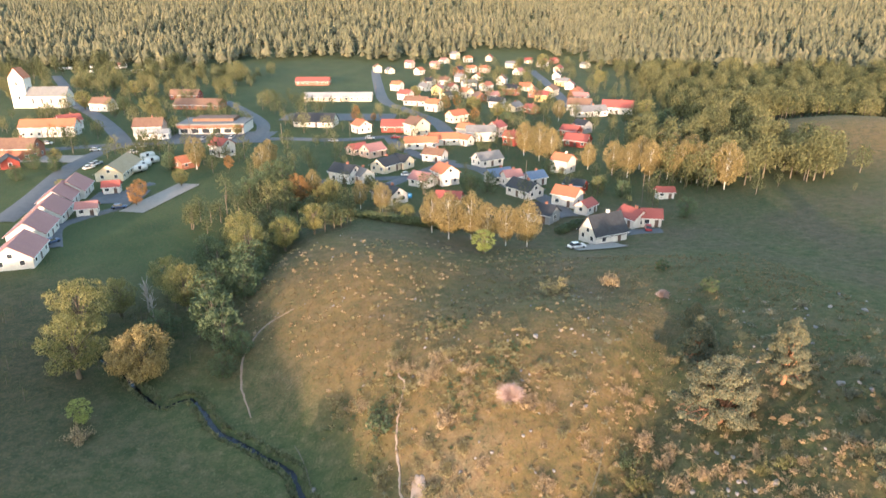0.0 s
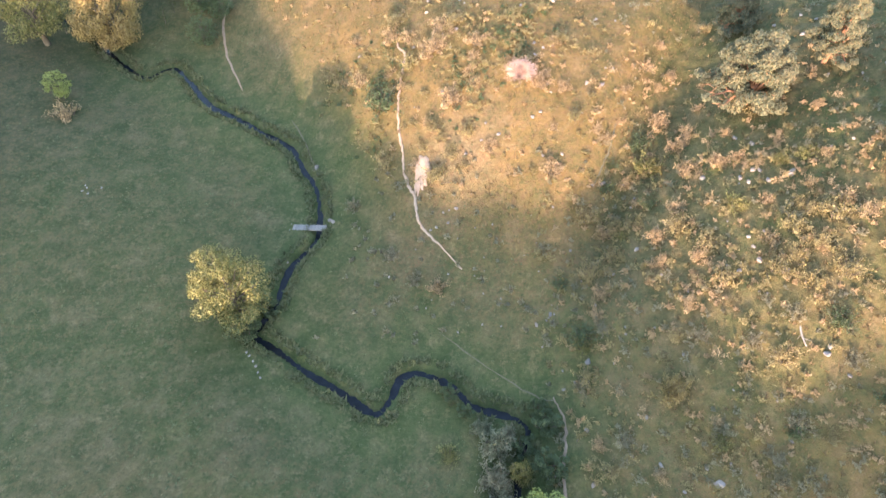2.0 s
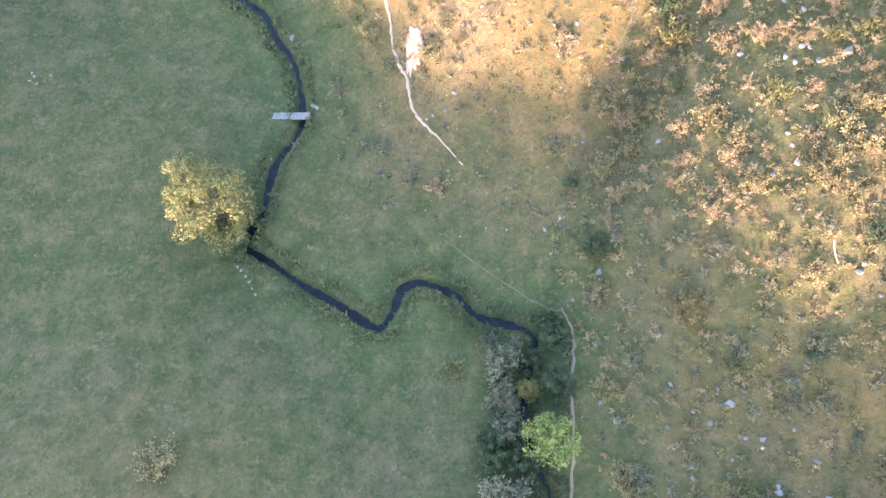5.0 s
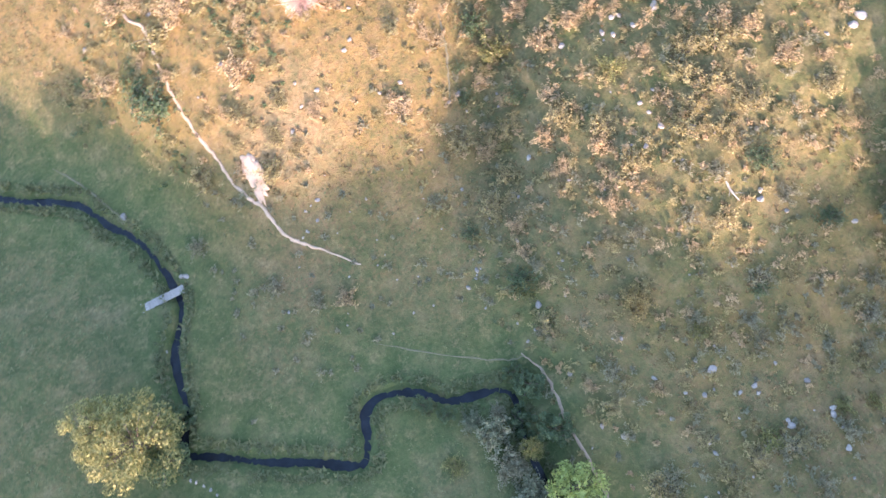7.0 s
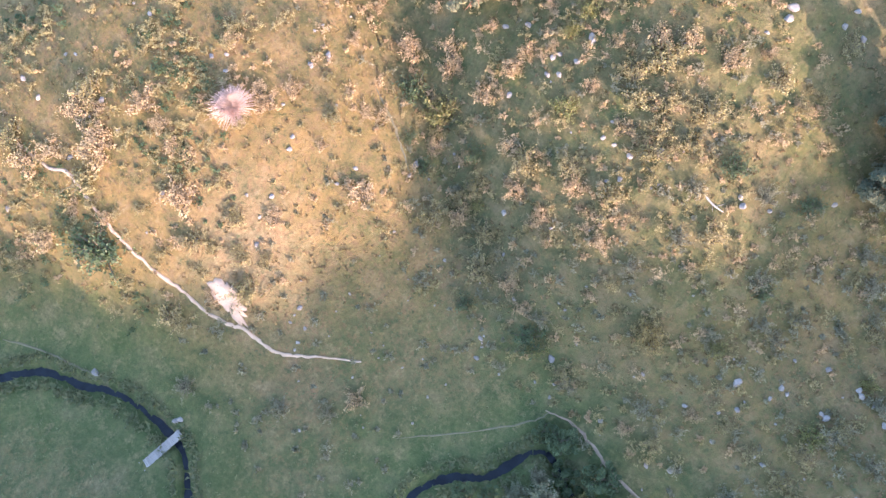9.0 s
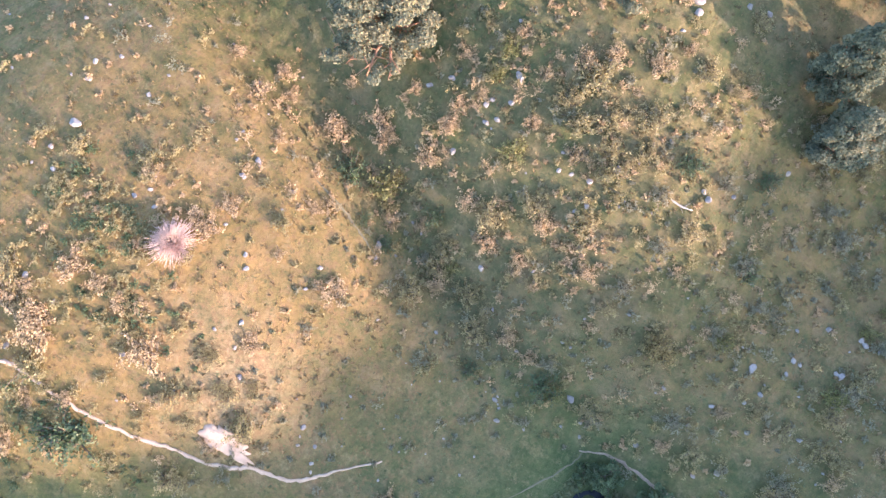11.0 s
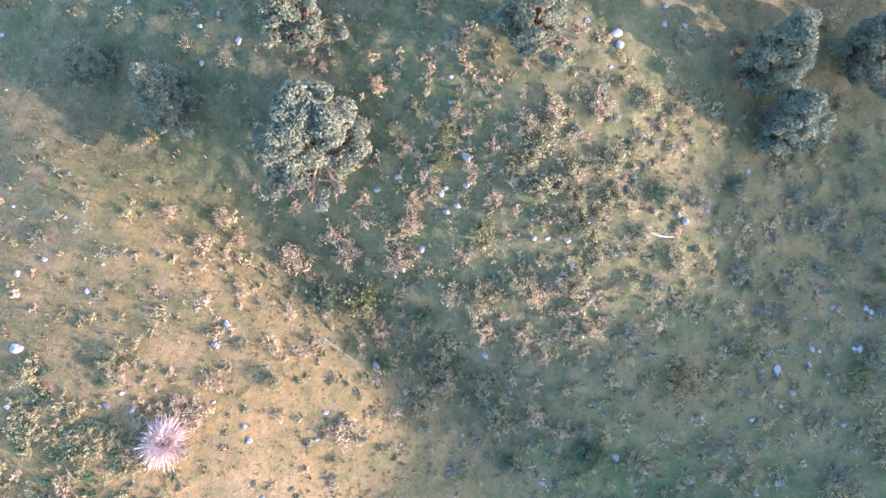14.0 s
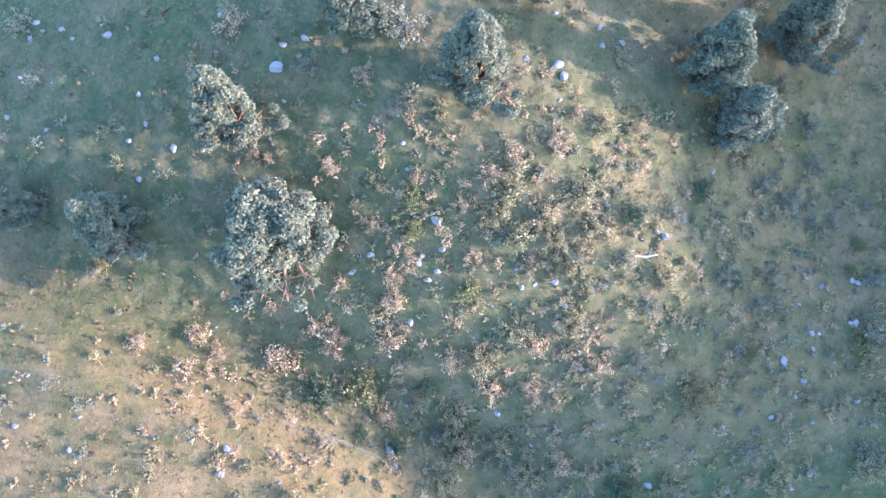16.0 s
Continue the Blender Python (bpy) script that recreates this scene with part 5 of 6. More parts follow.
house(-44.3, 256.2, 48, 9, 6, 0.9, "pink", "red", 0)
house(-37.3, 252.2, 48, 10, 8, 1, "pink", "rose", 0)
house(-49.7, 302.4, -50, 9, 8, 1.2, "white", "tile")
house(-33.9, 305.6, 0, 14, 9, 1, "red", "red", 0)
house(-23.1, 297.4, -50, 11, 10, 1.8, "cream", "brown")
house(7.9, 237.8, 33, 12, 8, 1, "white", "grey")
house(6.1, 284.9, 5, 14, 8, 1.4, "white", "grey")
house(0.0, 292.5, -30, 9, 7, 1.4, "white", "tile")
house(-0.9, 275.0, -38, 8, 6, 1, "white", "tile", 0)
house(13.5, 295.5, 58, 9, 8, 1.5, "pink", "red")
house(19.3, 275.4, -30, 7, 7, 1.3, "red", "red")
house(47.7, 295.9, -38, 10, 7, 1, "red", "red")
house(47.2, 273.1, -30, 12, 8, 1, "red", "red")
house(65.5, 351.6, 15, 20, 9, 1, "white", "grey")
house(63.4, 370.9, -20, 14, 10, 1.2, "white", "brown")
house(82.6, 361.2, -15, 18, 11, 1.2, "white", "red")
house(54.2, 304.2, -50, 8, 7, 1.3, "grey", "dark")
house(-29.9, 388.1, -20, 16, 8, 1, "white", "brown")
house(-18.7, 367.2, -30, 10, 8, 1.4, "white", "tile")
house(-48.6, 454.2, -30, 9, 7, 1.4, "white", "tile")
house(-38.8, 411.3, -30, 10, 8, 1.2, "white", "red")
house(-75.1, 319.7, -5, 22, 12, 0.9, "white", "dark", 0)
house(-80.0, 405.6, 3, 46, 11, 1, "cream", "pale", 0, name="school_hall", rise=2.2)
house(-113.8, 483.9, 3, 27, 11, 1, "brick", "red", 0, name="school_house", rise=2.6)
house(-124.1, 220.7, 100, 24, 10, 1, "cream", "sand", 0, name="barn", rise=2.8)
house(-105.3, 137.6, 108, 13.6, 10, 1, "white", "rose", 0, group="terraced houses")
house(-112.6, 154.0, 108, 13.6, 10, 1, "white", "rose", 0, group="terraced houses")
house(-117.6, 169.0, 108, 13.6, 10, 1, "white", "rose", 0, group="terraced houses")
house(-123.2, 183.2, 108, 13.6, 10, 1, "white", "rose", 0, group="terraced houses")
house(-125.1, 193.7, 108, 13.6, 10, 1, "white", "rose", 0, group="terraced houses")
house(-114.1, 196.6, 20, 6, 5, 0.9, "white", "red", 0, name="shed")
house(-109.1, 173.5, 20, 6.5, 5, 0.9, "white", "rose", 0, name="shed")
house(-176.9, 244.6, 5, 17, 11, 1.6, "brick", "brown")
house(-192.5, 290.7, 12, 26, 10, 1.6, "white", "tile")
house(-193.7, 307.8, 50, 12, 9, 1.5, "white", "red")
house(-170.9, 229.8, -50, 9, 7, 0.9, "red", "dark", 0)
house(-147.3, 294.5, 10, 14, 11, 1.5, "pink", "brown")
house(-141.3, 284.0, 10, 16, 5, 1, "white", "pale", 0)
house(-207.6, 365.1, -10, 13, 10, 1.4, "white", "brown")
house(-97.8, 251.7, -30, 9, 8, 1.6, "white", "red")
house(-104.5, 231.5, 58, 9, 7, 0.9, "brick", "tile", 0)
house(-154.7, 372.5, -5, 30, 13, 1, "brick", "brown", 0, name="long_hall", rise=3)
house(-314.7, 594.0, -28, 10, 8, 1, "white", "brown")
house(-178.9, 410.9, 0, 20, 10, 1, "red", "brown", 0)
house(-77.2, 566.0, -70, 10, 7, 1.5, "cream", "brown")
house(-65.7, 558.1, -58, 9, 7, 1, "cream", "grey")
house(-52.5, 600.1, -28, 9, 7, 1.5, "pink", "rose")
house(-40.3, 550.7, 58, 9, 7, 1.2, "white", "tile")
house(-22.6, 635.0, -40, 10, 7, 1, "white", "rose")
house(-13.1, 668.3, -40, 9, 8, 1.5, "cream", "grey")
house(-0.1, 643.9, 28, 9, 7, 1.2, "white", "tile")
house(20.8, 652.6, 75, 10, 7, 1.2, "pink", "red")
house(39.2, 602.2, -28, 12, 7, 1.2, "cream", "grey")
house(42.3, 552.5, 52, 10, 8, 1, "white", "rose")
house(57.3, 636.7, -20, 9, 7, 1, "cream", "red")
house(68.0, 611.4, 52, 12, 8, 1.5, "white", "tile")
house(81.4, 637.2, -50, 9, 8, 1, "brick", "red")
house(77.0, 569.4, 60, 10, 7, 1.2, "cream", "red")
house(69.7, 522.5, 75, 10, 7, 1.2, "white", "dark")
house(68.6, 481.2, -30, 12, 7, 1.2, "yellow", "grey")
house(71.2, 462.6, 75, 9, 7, 1.2, "white", "rose")
house(70.7, 428.8, 60, 9, 7, 1.2, "brick", "tile")
house(69.7, 408.7, -28, 12, 8, 1, "white", "rose")
house(-7.4, 551.4, 58, 9, 8, 1.5, "brick", "dark")
house(3.0, 567.8, -30, 10, 7, 1.2, "white", "tile")
house(14.5, 568.1, -40, 10, 7, 1.2, "pink", "tile")
house(-28.1, 485.7, -28, 9, 8, 1, "white", "dark")
house(-17.3, 485.9, -20, 10, 7, 1.2, "white", "brown")
house(-10.7, 455.0, -58, 9, 7, 1, "white", "red")
house(1.0, 461.2, 22, 12, 7, 1.5, "white", "grey")
house(12.8, 455.5, 60, 12, 7, 1.2, "white", "tile")
house(25.1, 486.8, 75, 10, 8, 1.5, "white", "brown")
house(-0.8, 422.2, -50, 9, 8, 1.2, "cream", "tile")
house(7.4, 407.4, -70, 10, 8, 1, "brick", "brown")
house(15.3, 412.5, 28, 10, 7, 1, "white", "rose")
house(-13.2, 411.8, 58, 9, 7, 1, "cream", "dark")
house(-29.4, 454.6, -40, 9, 8, 1, "white", "grey")
house(28.9, 433.3, -30, 12, 8, 1.5, "brick", "dark")
house(40.0, 456.0, -30, 10, 8, 1, "cream", "tile")
house(42.8, 423.1, 75, 9, 8, 1.2, "brick", "brown")
house(46.1, 403.4, -28, 10, 7, 1.5, "yellow", "red")
house(17.5, 380.4, -28, 10, 8, 1.2, "white", "dark")
house(26.6, 368.2, 58, 12, 7, 1, "cream", "grey")
house(35.4, 360.5, -58, 10, 7, 1, "brick", "red")
house(54.3, 428.5, 60, 12, 8, 1.5, "cream", "brown")
house(105.2, 603.6, -58, 9, 7, 1, "white", "grey")
house(-5.4, 503.1, -28, 9, 8, 1.2, "white", "grey")
house(-29.2, 592.1, -30, 9, 7, 1.5, "pink", "rose")
house(7.6, 513.9, 75, 10, 8, 1, "white", "tile")
house(-19.4, 432.3, 75, 9, 8, 1.5, "yellow", "rose")
house(202.3, 418.7, 38, 12, 8, 1, "white", "pale")
house(288.7, 641.4, -20, 12, 8, 1, "white", "grey")
house(287.0, 697.5, 42, 12, 8, 1, "red", "red")
house(146.1, 360.6, -38, 12, 8, 1, "white", "grey")
house(212.5, 431.6, -28, 12, 8, 1, "red", "pale")
house(229.0, 384.6, -28, 12, 8, 1, "red", "pale")
house(198.8, 614.1, 52, 12, 8, 1, "red", "pale")
road([(-129.7, 165.1), (-136.2, 190.2), (-147.1, 226.9), (-151.0, 257.7), (-148.5, 269.1), (-161.3, 291.5), (-202.0, 345.9), (-246.4, 397.2), (-289.9, 464.2), (-337.5, 532.1)], 9, "wide asphalt village street past the church")
road([(-190.6, 252.5), (-174.3, 260.5), (-149.7, 271.4), (-123.3, 276.9), (-88.0, 285.3), (-56.9, 283.5), (-32.5, 291.8), (-9.0, 284.6)], 8, "asphalt main road through the village")
road([(29.8, 173.5), (24.0, 193.9), (15.1, 207.3), (5.2, 230.7), (-7.5, 239.3), (-19.3, 253.6), (-30.7, 275.5), (-35.1, 291.7)], 7, "asphalt residential street between the gardens")
road([(-27.1, 206.5), (-13.4, 230.3), (-5.5, 244.1)], 6, "short asphalt side street")
road([(-6.6, 288.5), (-16.4, 332.4), (-34.3, 368.9), (-51.8, 406.2), (-68.7, 501.7), (-80.9, 578.3)], 9, "asphalt street climbing past the school")
road([(-51.1, 211.7), (-36.1, 215.1), (-20.6, 217.9), (-8.7, 215.8)], 6, "asphalt lane behind the hedge")
road([(33.5, 151.8), (41.8, 157.5), (50.4, 157.6)], 6, "paved yard drive between two houses")
road([(60.1, 381.2), (59.6, 442.1), (58.9, 504.4), (55.1, 581.4)], 9, "straight asphalt street up the hill")
road([(-102.6, 146.0), (-111.0, 160.9), (-108.8, 170.8), (-103.8, 182.0), (-109.7, 200.8), (-106.4, 208.0)], 5, "asphalt lane behind the terraced houses")
road([(-92.8, 280.1), (-103.0, 322.3), (-127.9, 366.9), (-149.3, 399.4)], 8, "asphalt street beside the shop")
patch("car_park", -112.4, 288.6, 46, 26, 0, ASPHALT, "asphalt car park in front of the shop")
patch("school_yard", -68.2, 343.4, 60, 22, 0, ASPHALT, "asphalt yard in front of the school")
patch("gravel_yard", -95.5, 191.3, 8, 32, -8, GRAVEL, "pale gravel turning place at the meadow edge")
patch("gravel_yard", -162.3, 243.0, 26, 12, 0, GRAVEL, "bare gravel yard beside the street")
patch("parking_court", -109.3, 190.9, 16, 14, 10, ASPHALT, "asphalt court with sheds behind the terrace")
patch("house_yard", 31.2, 143.5, 13, 7, 20, GRAVEL, "paved yard round the dark-roofed house")
CHURCH_AT = (-260.2, 374.4)
SHOP_AT = (-119.3, 303.6)
car(-140.0, 231.4, 60, 0)
car(-140.0, 234.2, 60, 4)
car(-139.1, 227.1, 60, 0)
car(-105.0, 149.2, 70, 2)
car(-102.9, 179.1, 20, 2)
car(-114.7, 195.9, 0, 1)
car(47.3, 158.4, 80, 1)
car(-31.9, 286.6, 0, 1)
car(26.4, 142.4, 20, 0)
car(-136.0, 253.8, 0, 0)
car(-137.7, 264.8, 0, 4)
car(-153.4, 257.7, 10, 0)
car(-181.8, 270.6, 0, 0)
car(-111.0, 284.7, 90, 3)
car(-105.9, 284.9, 90, 0)
car(-117.7, 282.0, 90, 4)
car(-102.9, 287.5, 90, 2)
car(-43.2, 285.0, 0, 0)
car(-20.8, 220.2, 10, 0)
car(-58.4, 278.5, 0, 4)
for x, y, a in ((-355.5, 571.8, 0), (-352.9, 576.1, 20), (-335.9, 584.9, 0), (-323.2, 568.4, 80), (-309.0, 572.9, 0), (-281.6, 553.1, 10), (-280.7, 561.2, 90), (-258.2, 534.0, 40), (-246.1, 523.0, 120), (-320.2, 552.2, 10), (-125.0, 244.0, 60), (-119.7, 236.5, 60), (-119.5, 229.3, 60), (-118.1, 223.4, 60)):
    tagged(copy_thing(CARAVAN, pose(x, y, land_at(x, y) + 0.1, 0, 0, a)), "white caravan on the camping ground", "caravan", "caravans")
for k, (x, y, s) in enumerate(((-99, 228, 1), (-72, 220, 0.9), (-72, 229, 0.9), (28, 245, 1.2), (32, 240, 1.1), (23, 254, 1.1), (47, 334, 0.9), (44, 230, 0.8), (-31, 181, 0.7), (-24, 178, 0.7), (-47, 190, 0.8), (51, 221, 1), (55, 216, 1), (61, 211, 1.1), (67, 211, 1.1), (70, 206, 1.1), (74, 203, 1.1), (79, 193, 1.2), (62, 228, 1), (71, 235, 1), (78, 223, 1), (80, 213, 0.9), (74, 229, 1),)):
    plant(BIRCH[k % len(BIRCH)], x, y, s, 61 * k, "golden birch among the village gardens", group="village trees")
for k, (x, y, s) in enumerate(((-219, 365, 1.1), (-167, 338, 1.2), (-168, 452, 1), (-106, 293, 0.5), (-95, 205, 0.6), (-54, 184, 0.8), (-40, 184, 0.8), (-42, 181, 0.7), (-16, 167, 0.5), (-33, 414, 0.8), (-261, 481, 1), (-218, 423, 1), (-221, 451, 1), (-157, 236, 0.6), (-129, 194, 0.5), (3, 360, 0.9), (16, 342, 0.8), (67, 603, 1.2), (96, 488, 1), (93, 342, 1), (138, 372, 1.1), (163, 406, 1),)):
    plant(OAK[k % len(OAK)], x, y, s, 61 * k, "yellow-green tree in the village", group="village trees")
for k, (x, y, s) in enumerate(((-50, 186, 1), (-54, 196, 0.8), (-8, 170, 0.7), (-12, 369, 0.9), (-6, 380, 0.8), (-57, 332, 0.9), (-99, 182, 0.8), (-102, 191, 0.7), (-46, 190, 0.7), (-48, 332, 0.5), (4, 333, 0.8), (63, 404, 0.7), (-87, 228, 0.6),)):
    plant(AMBER[k % len(AMBER)], x, y, s, 61 * k, "amber autumn tree in the village", group="village trees")
for k, (x, y, s) in enumerate(((-64, 206, 1.1), (-59, 199, 1.2), (-65, 195, 1), (1, 200, 0.8), (7, 200, 0.8), (-109, 228, 0.8), (-290, 515, 1.1), (-196, 365, 1), (19, 317, 0.9), (27, 296, 0.9), (72, 281, 1), (83, 292, 1.1), (96, 314, 1.1), (48, 192, 0.7), (60, 169, 0.7), (42, 199, 0.7), (-160, 227, 0.7), (-149, 223, 0.7), (-262, 374, 0.6), (-155, 210, 0.7), (-66, 186, 1), (-32, 206, 0.5), (29, 222, 0.7),)):
    plant(GREENTREE[k % len(GREENTREE)], x, y, s, 61 * k, "dull green tree in the village", group="village trees")
HEDGE_LINE = [(-50.7, 179.7), (-40.5, 179.6), (-29.3, 172.0), (-18.9, 165.3), (-9.5, 162.2), (-1.9, 160.8)]
HEDGE_LINE_2 = [(24.6, 158.3), (29.9, 164.6), (36.2, 166.1)]


def hedge(line, h, w, label):
    line = smooth_line(line, 10)
    rng = np.random.default_rng(91)
    cs = [(x + 0.3 * rng.normal(), y + 0.3 * rng.normal(), land_at(x, y) + h * (0.25 + 0.5 * rng.random())) for x, y in line for _ in range(3)]
    v, f = leaf_cloud(rng, cs, [w * (0.7 + 0.4 * rng.random()) for _ in cs], 45, 0.22)
    tagged(new("hedge", mesh("hedge", v, f, LEAF["green"])), label, "hedge")


hedge(HEDGE_LINE, 2.2, 1.5, "long dark green hedge between gardens and pasture")
hedge(HEDGE_LINE_2, 2.0, 1.3, "clipped dark green hedge beside the house yard")


def church():
    root = new("church")
    tower = bmesh.new()
    box(tower, -4.2, -4.2, -0.6, 4.2, 4.2, 17)
    part("tower", tower, WALLS["white"], root)
    part("tower_roof", gable_roof(8.4, 8.4, 17, 5.5, 0.3, 0.25), ROOFS["tile"], root).matrix_basis = pose(0, 0, 0, 0, 0, 90)
    part("tower_gable", gable_walls(8.2, 8.2, 17, 5.3), WALLS["white"], root).matrix_basis = pose(0, 0, 0, 0, 0, 90)
    part("nave", gable_walls(22, 10, 7, 4.5), WALLS["white"], root).matrix_basis = pose(15.2, 0, 0)
    part("nave_roof", gable_roof(22, 10, 7, 4.5, 0.4, 0.2), ROOFS["grey"], root).matrix_basis = pose(15.2, 0, 0)
    for k in range(4):
        window_parts(root, 7.5 + 5 * k, -5.02, 2.5, 0, 1.1, 3.0)
    for z in (5, 13):
        window_parts(root, 0, -4.22, z, 0, 1.1, 2.0)
    root.matrix_basis = pose(*CHURCH_AT, land_at(*CHURCH_AT), 0, 0, 8)
    tagged(root, "white-rendered church with a tiled saddleback tower", "church")


church()


def shop():
    root = new("shop")
    bm = bmesh.new()
    box(bm, -15, -9, -0.5, 15, 9, 4.2)
    part("wall", bm, WALLS["white"], root)
    bm = bmesh.new()
    box(bm, -15.6, -9.8, 4.2, 15.6, 9.6, 4.9)
    part("flat_roof", bm, ROOFS["grey"], root)
    bm = bmesh.new()
    box(bm, -10, -3, 4.9, 9, 8, 6.2)
    part("roof_storey", bm, ROOFS["brown"], root)
    bm = bmesh.new()
    box(bm, -15.2, -9.95, 2.9, 15.2, -9.0, 4.1)
    part("fascia", bm, WALLS["brick"], root)
    for k in range(6):
        window_parts(root, -12.5 + 5 * k, -9.03, 0.4, 0, 3.4, 2.2)
    root.matrix_basis = pose(*SHOP_AT, land_at(*SHOP_AT) + 0.15, 0, 0, 4)
    tagged(root, "long low shop with a flat grey roof and brick fascia", "shop")


shop()


# ---- woods behind the village ----
def woods(n, seed, x_of, y_of, leaf, h0, h1, slim, keep, label):
    """Far woods: each tree a stack of ragged tiers on a stem."""
    rng = np.random.default_rng(seed)
    y = y_of(rng.random(n))
    x = x_of(rng.random(n), y)
    k = keep(x, y)
    x, y = x[k], y[k]
    z, n = height(x, y), len(x)
    hh = h0 + (h1 - h0) * rng.random(n)
    vs, fs, base = [], [], 0
    seg = 6
    ang = np.arange(seg) * 2 * math.pi / seg
    tiers = ((0.16, 0.75, 0.45), (0.36, 1.0, 0.68), (0.58, 0.72, 0.86), (0.78, 0.42, 1.0))
    for lo, w, top in tiers:
        r = (hh * slim * w)[:, None] * (0.65 + 0.6 * rng.random((n, seg)))
        a = ang[None] + rng.random((n, 1)) * 6
        ring = np.stack([x[:, None] + r * np.cos(a), y[:, None] + r * np.sin(a), z[:, None] + hh[:, None] * (lo + 0.05 * rng.normal(size=(n, seg)))], 2)
        tip = np.stack([x + 0.03 * hh * rng.normal(size=n), y + 0.03 * hh * rng.normal(size=n), z + hh * top], 1)[:, None]
        vs.append(np.concatenate([ring, tip], 1).reshape(-1, 3))
        o = base + np.arange(n)[:, None] * (seg + 1)
        for s in range(seg):
            fs.append(np.concatenate([o + s, o + (s + 1) % seg, o + seg], 1))
        base += n * (seg + 1)
    me = mesh("woods", np.concatenate(vs), np.concatenate(fs), leaf)
    tagged(new("woods", me), label, "woods", kind="stuff")


# spruce tones are lightened: distance haze is put into the leaf colour
LEAF["spruce"] = foliage("spruce_and_pine_woods", (0.085, 0.10, 0.065), (0.145, 0.15, 0.095), (0.215, 0.205, 0.13), 0.012, 0.9)
LEAF["mixed"] = foliage("mixed_autumn_woods", (0.085, 0.10, 0.045), (0.17, 0.17, 0.075), (0.27, 0.24, 0.115), 0.02, 0.9)
edge_y = lambda x: 560 + 90 * np.exp(-((x + 120) / 160) ** 2) + 115 * np.exp(-((x - 50) / 90) ** 2) + 25 * np.sin(x * 0.03)


BLOCKED = np.vstack([np.array(SPOTS)] + LANES)


def free(x, y):
    """Clear of houses and roads."""
    return bool((np.hypot(BLOCKED[:, 0] - x, BLOCKED[:, 1] - y) > BLOCKED[:, 2]).all())


def open_wood(x, y):
    """Behind the edge of the woods, and not on a house."""
    k = y > edge_y(x)
    for a, b, r in SPOTS:
        if b > 400:
            k &= np.hypot(x - a, y - b) > r + 4
    return k


woods(24000, 101, lambda u, y: (u - 0.5) * (y * 1.75 + 200), lambda u: 430 + 1900 * u ** 1.5, LEAF["spruce"], 10, 19, 0.28, open_wood, "dense spruce and pine woods on the hillside")


def grove(n, seed, spot, leaf, h0, h1, per, label, name="grove"):
    """Many trees far off in one mesh: stems, and crowns of leaf clumps."""
    rng = np.random.default_rng(seed)
    tubes, cs, rs, made = [], [], [], 0
    for _ in range(n * 30):
        if made == n:
            break
        x, y = spot(rng)
        if not free(x, y):
            continue
        made += 1
        h = h0 + (h1 - h0) * rng.random()
        z = float(height(x, y))
        tubes.append(tube([(x, y, z - 0.3), (x + 0.2, y, z + h * 0.75)], [0.022 * h, 0.008 * h], 4))
        for k in range(11):
            a, u = 2.4 * k + rng.random(), (k + 0.5) / 11
            q = h * 0.21 * math.sqrt(max(0.05, 1 - (2 * u - 0.9) ** 2))
            cs.append((x + q * math.cos(a), y + q * math.sin(a), z + h * (0.28 + 0.66 * u)))
            rs.append(h * (0.14 + 0.06 * rng.random()))
    v, f = leaf_cloud(rng, cs, rs, 1.25 * per, h1 * 0.028, 0.95)
    root = new(name)
    part_mesh("trunks", mesh("trunks", *join_tubes(tubes), BARK), root)
    part_mesh("crowns", mesh("crowns", v, f, leaf), root)
    tagged(root, label, "trees", kind="stuff")


def within(x0, x1, y0, y1):
    return lambda rng: (x0 + (x1 - x0) * rng.random(), y0 + (y1 - y0) * rng.random())


def right_wood(rng):
    y = 235 + 330 * rng.random()
    x = 95 + 0.12 * (y - 235) + rng.random() ** 1.2 * (y * 0.72 - 90)
    return (x, y) if math.hypot((x - 158) / 50, (y - 252) / 48) > 1 else (120 + 20 * rng.random(), 300 + 60 * rng.random())


LEAF["mixed_green"] = foliage("mixed_green_woods", (0.05, 0.065, 0.03), (0.10, 0.115, 0.05), (0.17, 0.17, 0.075), 0.05, 0.9)
grove(360, 111, right_wood, LEAF["mixed"], 9, 15, 10.0, "golden mixed wood beside the village")
grove(380, 112, right_wood, LEAF["mixed_green"], 8, 14, 10.0, "dull green mixed wood beside the village")
grove(60, 113, lambda r: (64 + 55 * r.random() ** 0.8, 195 + 75 * r.random()), LEAF["mixed"], 10, 15, 12.0, "golden birch wood at the edge of the pasture")
grove(25, 114, lambda r: (70 + 55 * r.random(), 190 + 50 * r.random()), LEAF["mixed_green"], 7, 11, 12.0, "green undergrowth of the birch wood")
grove(130, 115, within(-75, 95, 172, 330), LEAF["mixed_green"], 4, 8, 12.0, "green garden trees between the houses", "garden_trees")
grove(80, 116, within(-75, 95, 172, 360), LEAF["mixed"], 5, 9, 12.0, "golden garden trees between the houses", "garden_trees")
grove(130, 117, within(-40, 150, 340, 620), LEAF["mixed"], 5, 10, 12.0, "autumn garden trees in the upper village", "garden_trees")
grove(120, 118, within(-40, 150, 330, 620), LEAF["mixed_green"], 5, 10, 12.0, "green garden trees in the upper village", "garden_trees")
grove(110, 119, within(-240, -75, 215, 400), LEAF["mixed_green"], 5, 10, 12.0, "green trees in the village centre", "garden_trees")
grove(60, 120, within(-240, -75, 225, 400), LEAF["mixed"], 5, 10, 12.0, "golden trees in the village centre", "garden_trees")
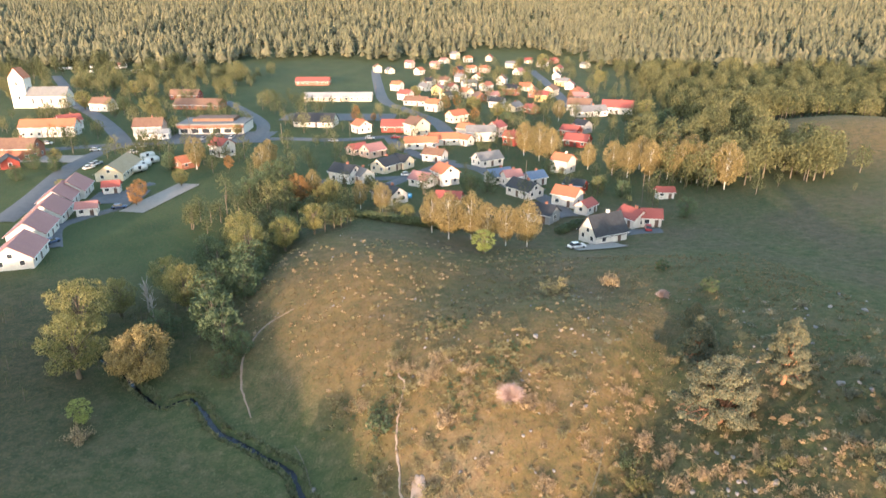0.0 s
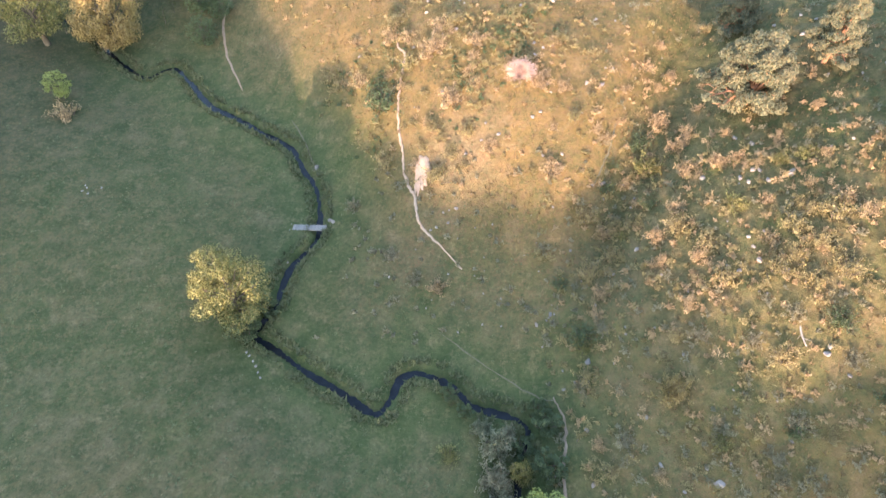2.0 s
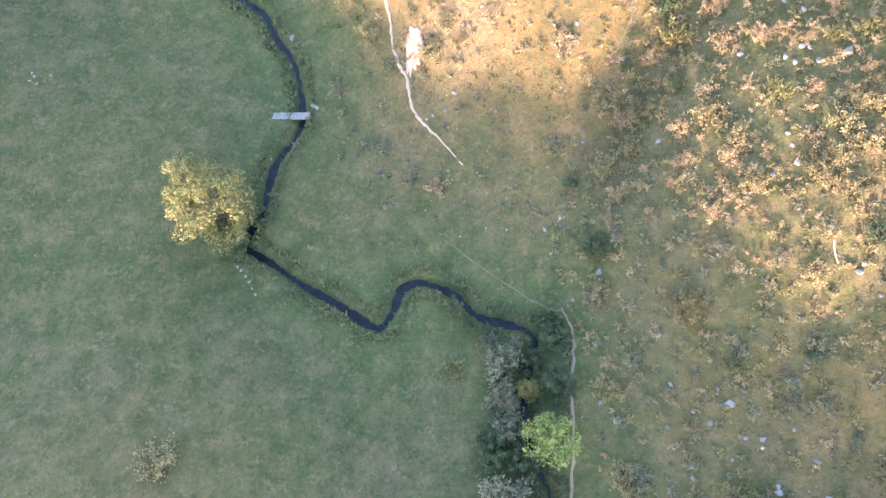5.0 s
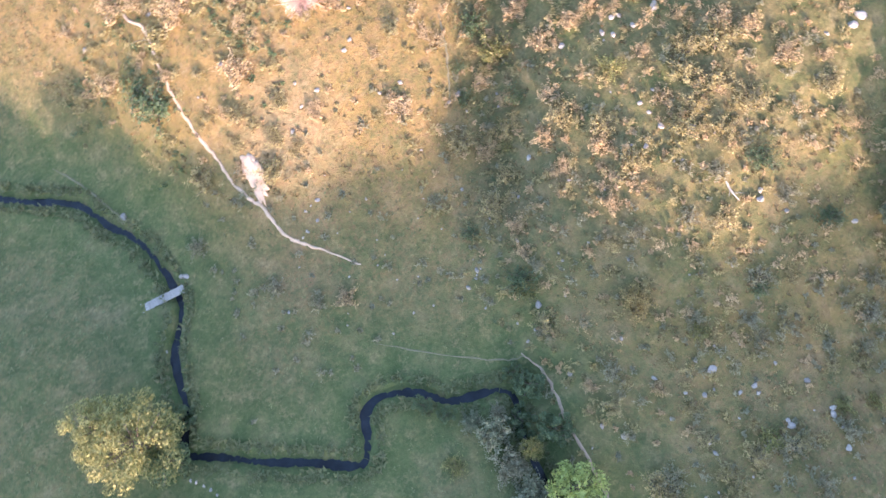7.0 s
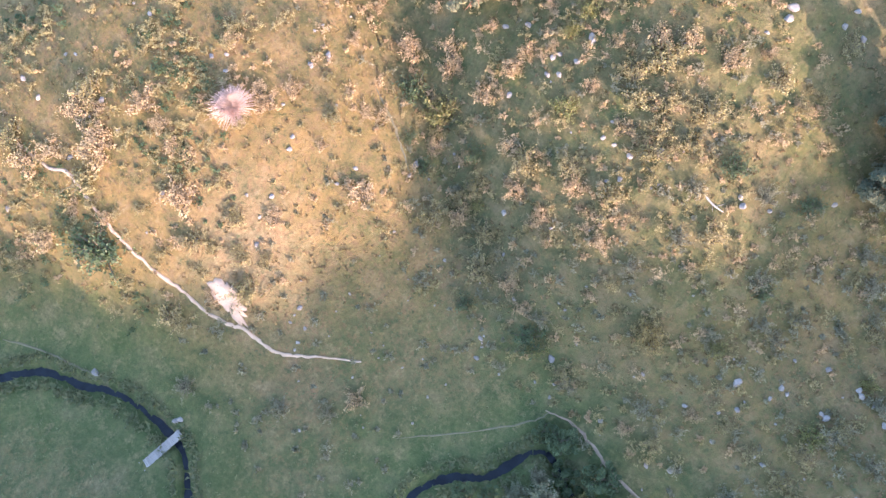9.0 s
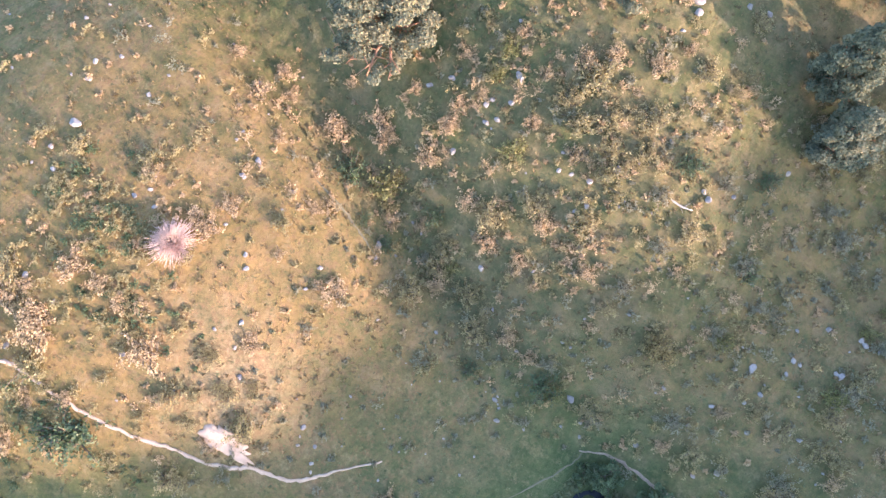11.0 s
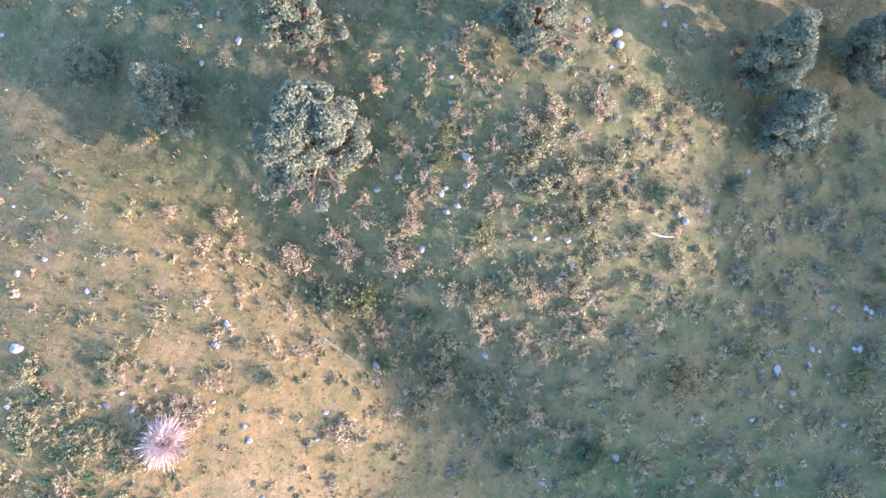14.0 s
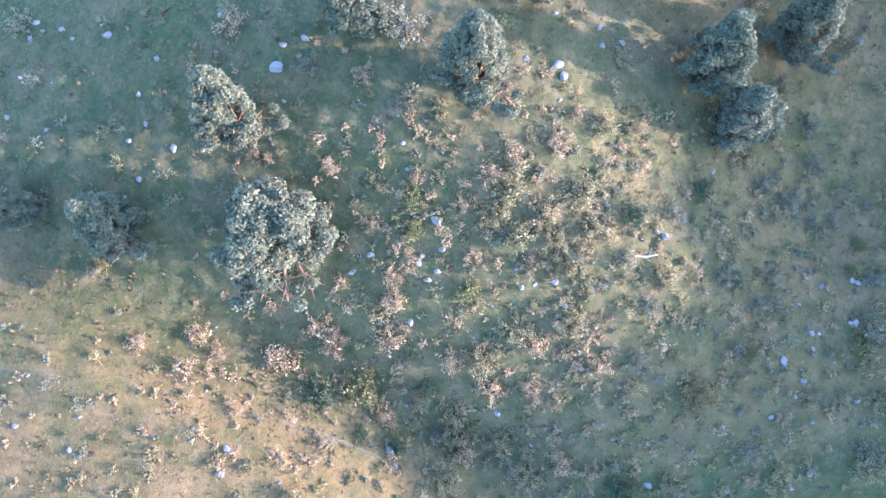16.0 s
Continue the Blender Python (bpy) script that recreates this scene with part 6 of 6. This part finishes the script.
grove(120, 121, within(-330, -150, 400, 540), LEAF["mixed"], 7, 13, 12.0, "autumn trees round the camping ground")
grove(110, 122, within(-700, -240, 480, 600), LEAF["mixed_green"], 9, 15, 9.0, "trees at the edge of the woods")
grove(45, 123, lambda r: (-75 + 45 * r.random(), 150 + 40 * r.random()), LEAF["mixed_green"], 5, 9, 12.0, "dense green scrub where ravine meets gardens")
grove(26, 124, lambda r: (-40 + 45 * r.random(), 166 + 14 * r.random()), LEAF["mixed"], 3.5, 6, 12.0, "golden garden shrubs behind the hedge", "garden_shrubs")
grove(60, 127, lambda r: (-64 + 22 * r.random(), 92 + 56 * r.random()), LEAF["mixed_green"], 2, 4.5, 14.0, "dark tangled scrub along the ravine", "scrub")
grove(70, 125, within(-104, -60, 62, 122), LEAF["mixed_green"], 1.5, 4, 12.0, "dark scrub in the far left meadow", "scrub")
grove(70, 126, within(105, 240, 150, 240), LEAF["mixed"], 1.5, 4, 9.0, "tawny bushes on the far pasture", "scrub")


def utility_poles():
    root = new("utility_pole")
    bm = bmesh.new()
    bmesh.ops.create_cone(bm, cap_ends=True, segments=8, radius1=0.14, radius2=0.09, depth=9, matrix=Matrix.Translation((0, 0, 4.2)))
    part("pole", bm, BARK, root)
    part_mesh("crossarm", box_mesh("crossarm", 1.8, 0.1, 0.12, BARK), root, pose(0, 0, 8.2))
    MODELS.append(root)
    for k, (x, y) in enumerate(((-128, 293), (-65.9, 167.3), (19.8, 207.5), (-80, 274.8), (-51.5, 281.6), (52.3, 185.2), (-60, 427.8), (-90.9, 320.1), (-138, 265.2), (-179, 264))):
        tagged(copy_thing(root, pose(x, y, land_at(x, y), 0, 0, 40 * k)), "grey wooden utility pole beside the road", "pole", "utility poles")


utility_poles()


def garden_pool(x, y):
    root = new("garden_pool")
    vs, fs, n = [], [], 28
    for r, z in ((2.0, -0.1), (2.0, 0.8), (1.92, 0.8), (1.92, 0.1)):
        vs += [(r * math.cos(2 * math.pi * k / n), r * math.sin(2 * math.pi * k / n), z) for k in range(n)]
    for j in range(3):
        fs += [[j * n + k, j * n + (k + 1) % n, (j + 1) * n + (k + 1) % n, (j + 1) * n + k] for k in range(n)]
    part_mesh("wall", mesh("wall", vs, fs, surface("blue_pool_liner", (0.03, 0.22, 0.42), (0.06, 0.32, 0.55), 2, 0.5, 0.0), True), root)
    disc = [(1.92 * math.cos(2 * math.pi * k / n), 1.92 * math.sin(2 * math.pi * k / n), 0.62) for k in range(n)]
    part_mesh("water", mesh("water", disc, [list(range(n))], surface("pool_water", (0.05, 0.32, 0.50), (0.08, 0.42, 0.60), 1, 0.1, 0.0)), root)
    root.matrix_basis = pose(x, y, land_at(x, y))
    tagged(root, "round blue garden pool on a lawn", "pool")


garden_pool(-18.8, 194.2)


for root in MODELS:
    for ob in (*root.children_recursive, root):
        bpy.data.objects.remove(ob)
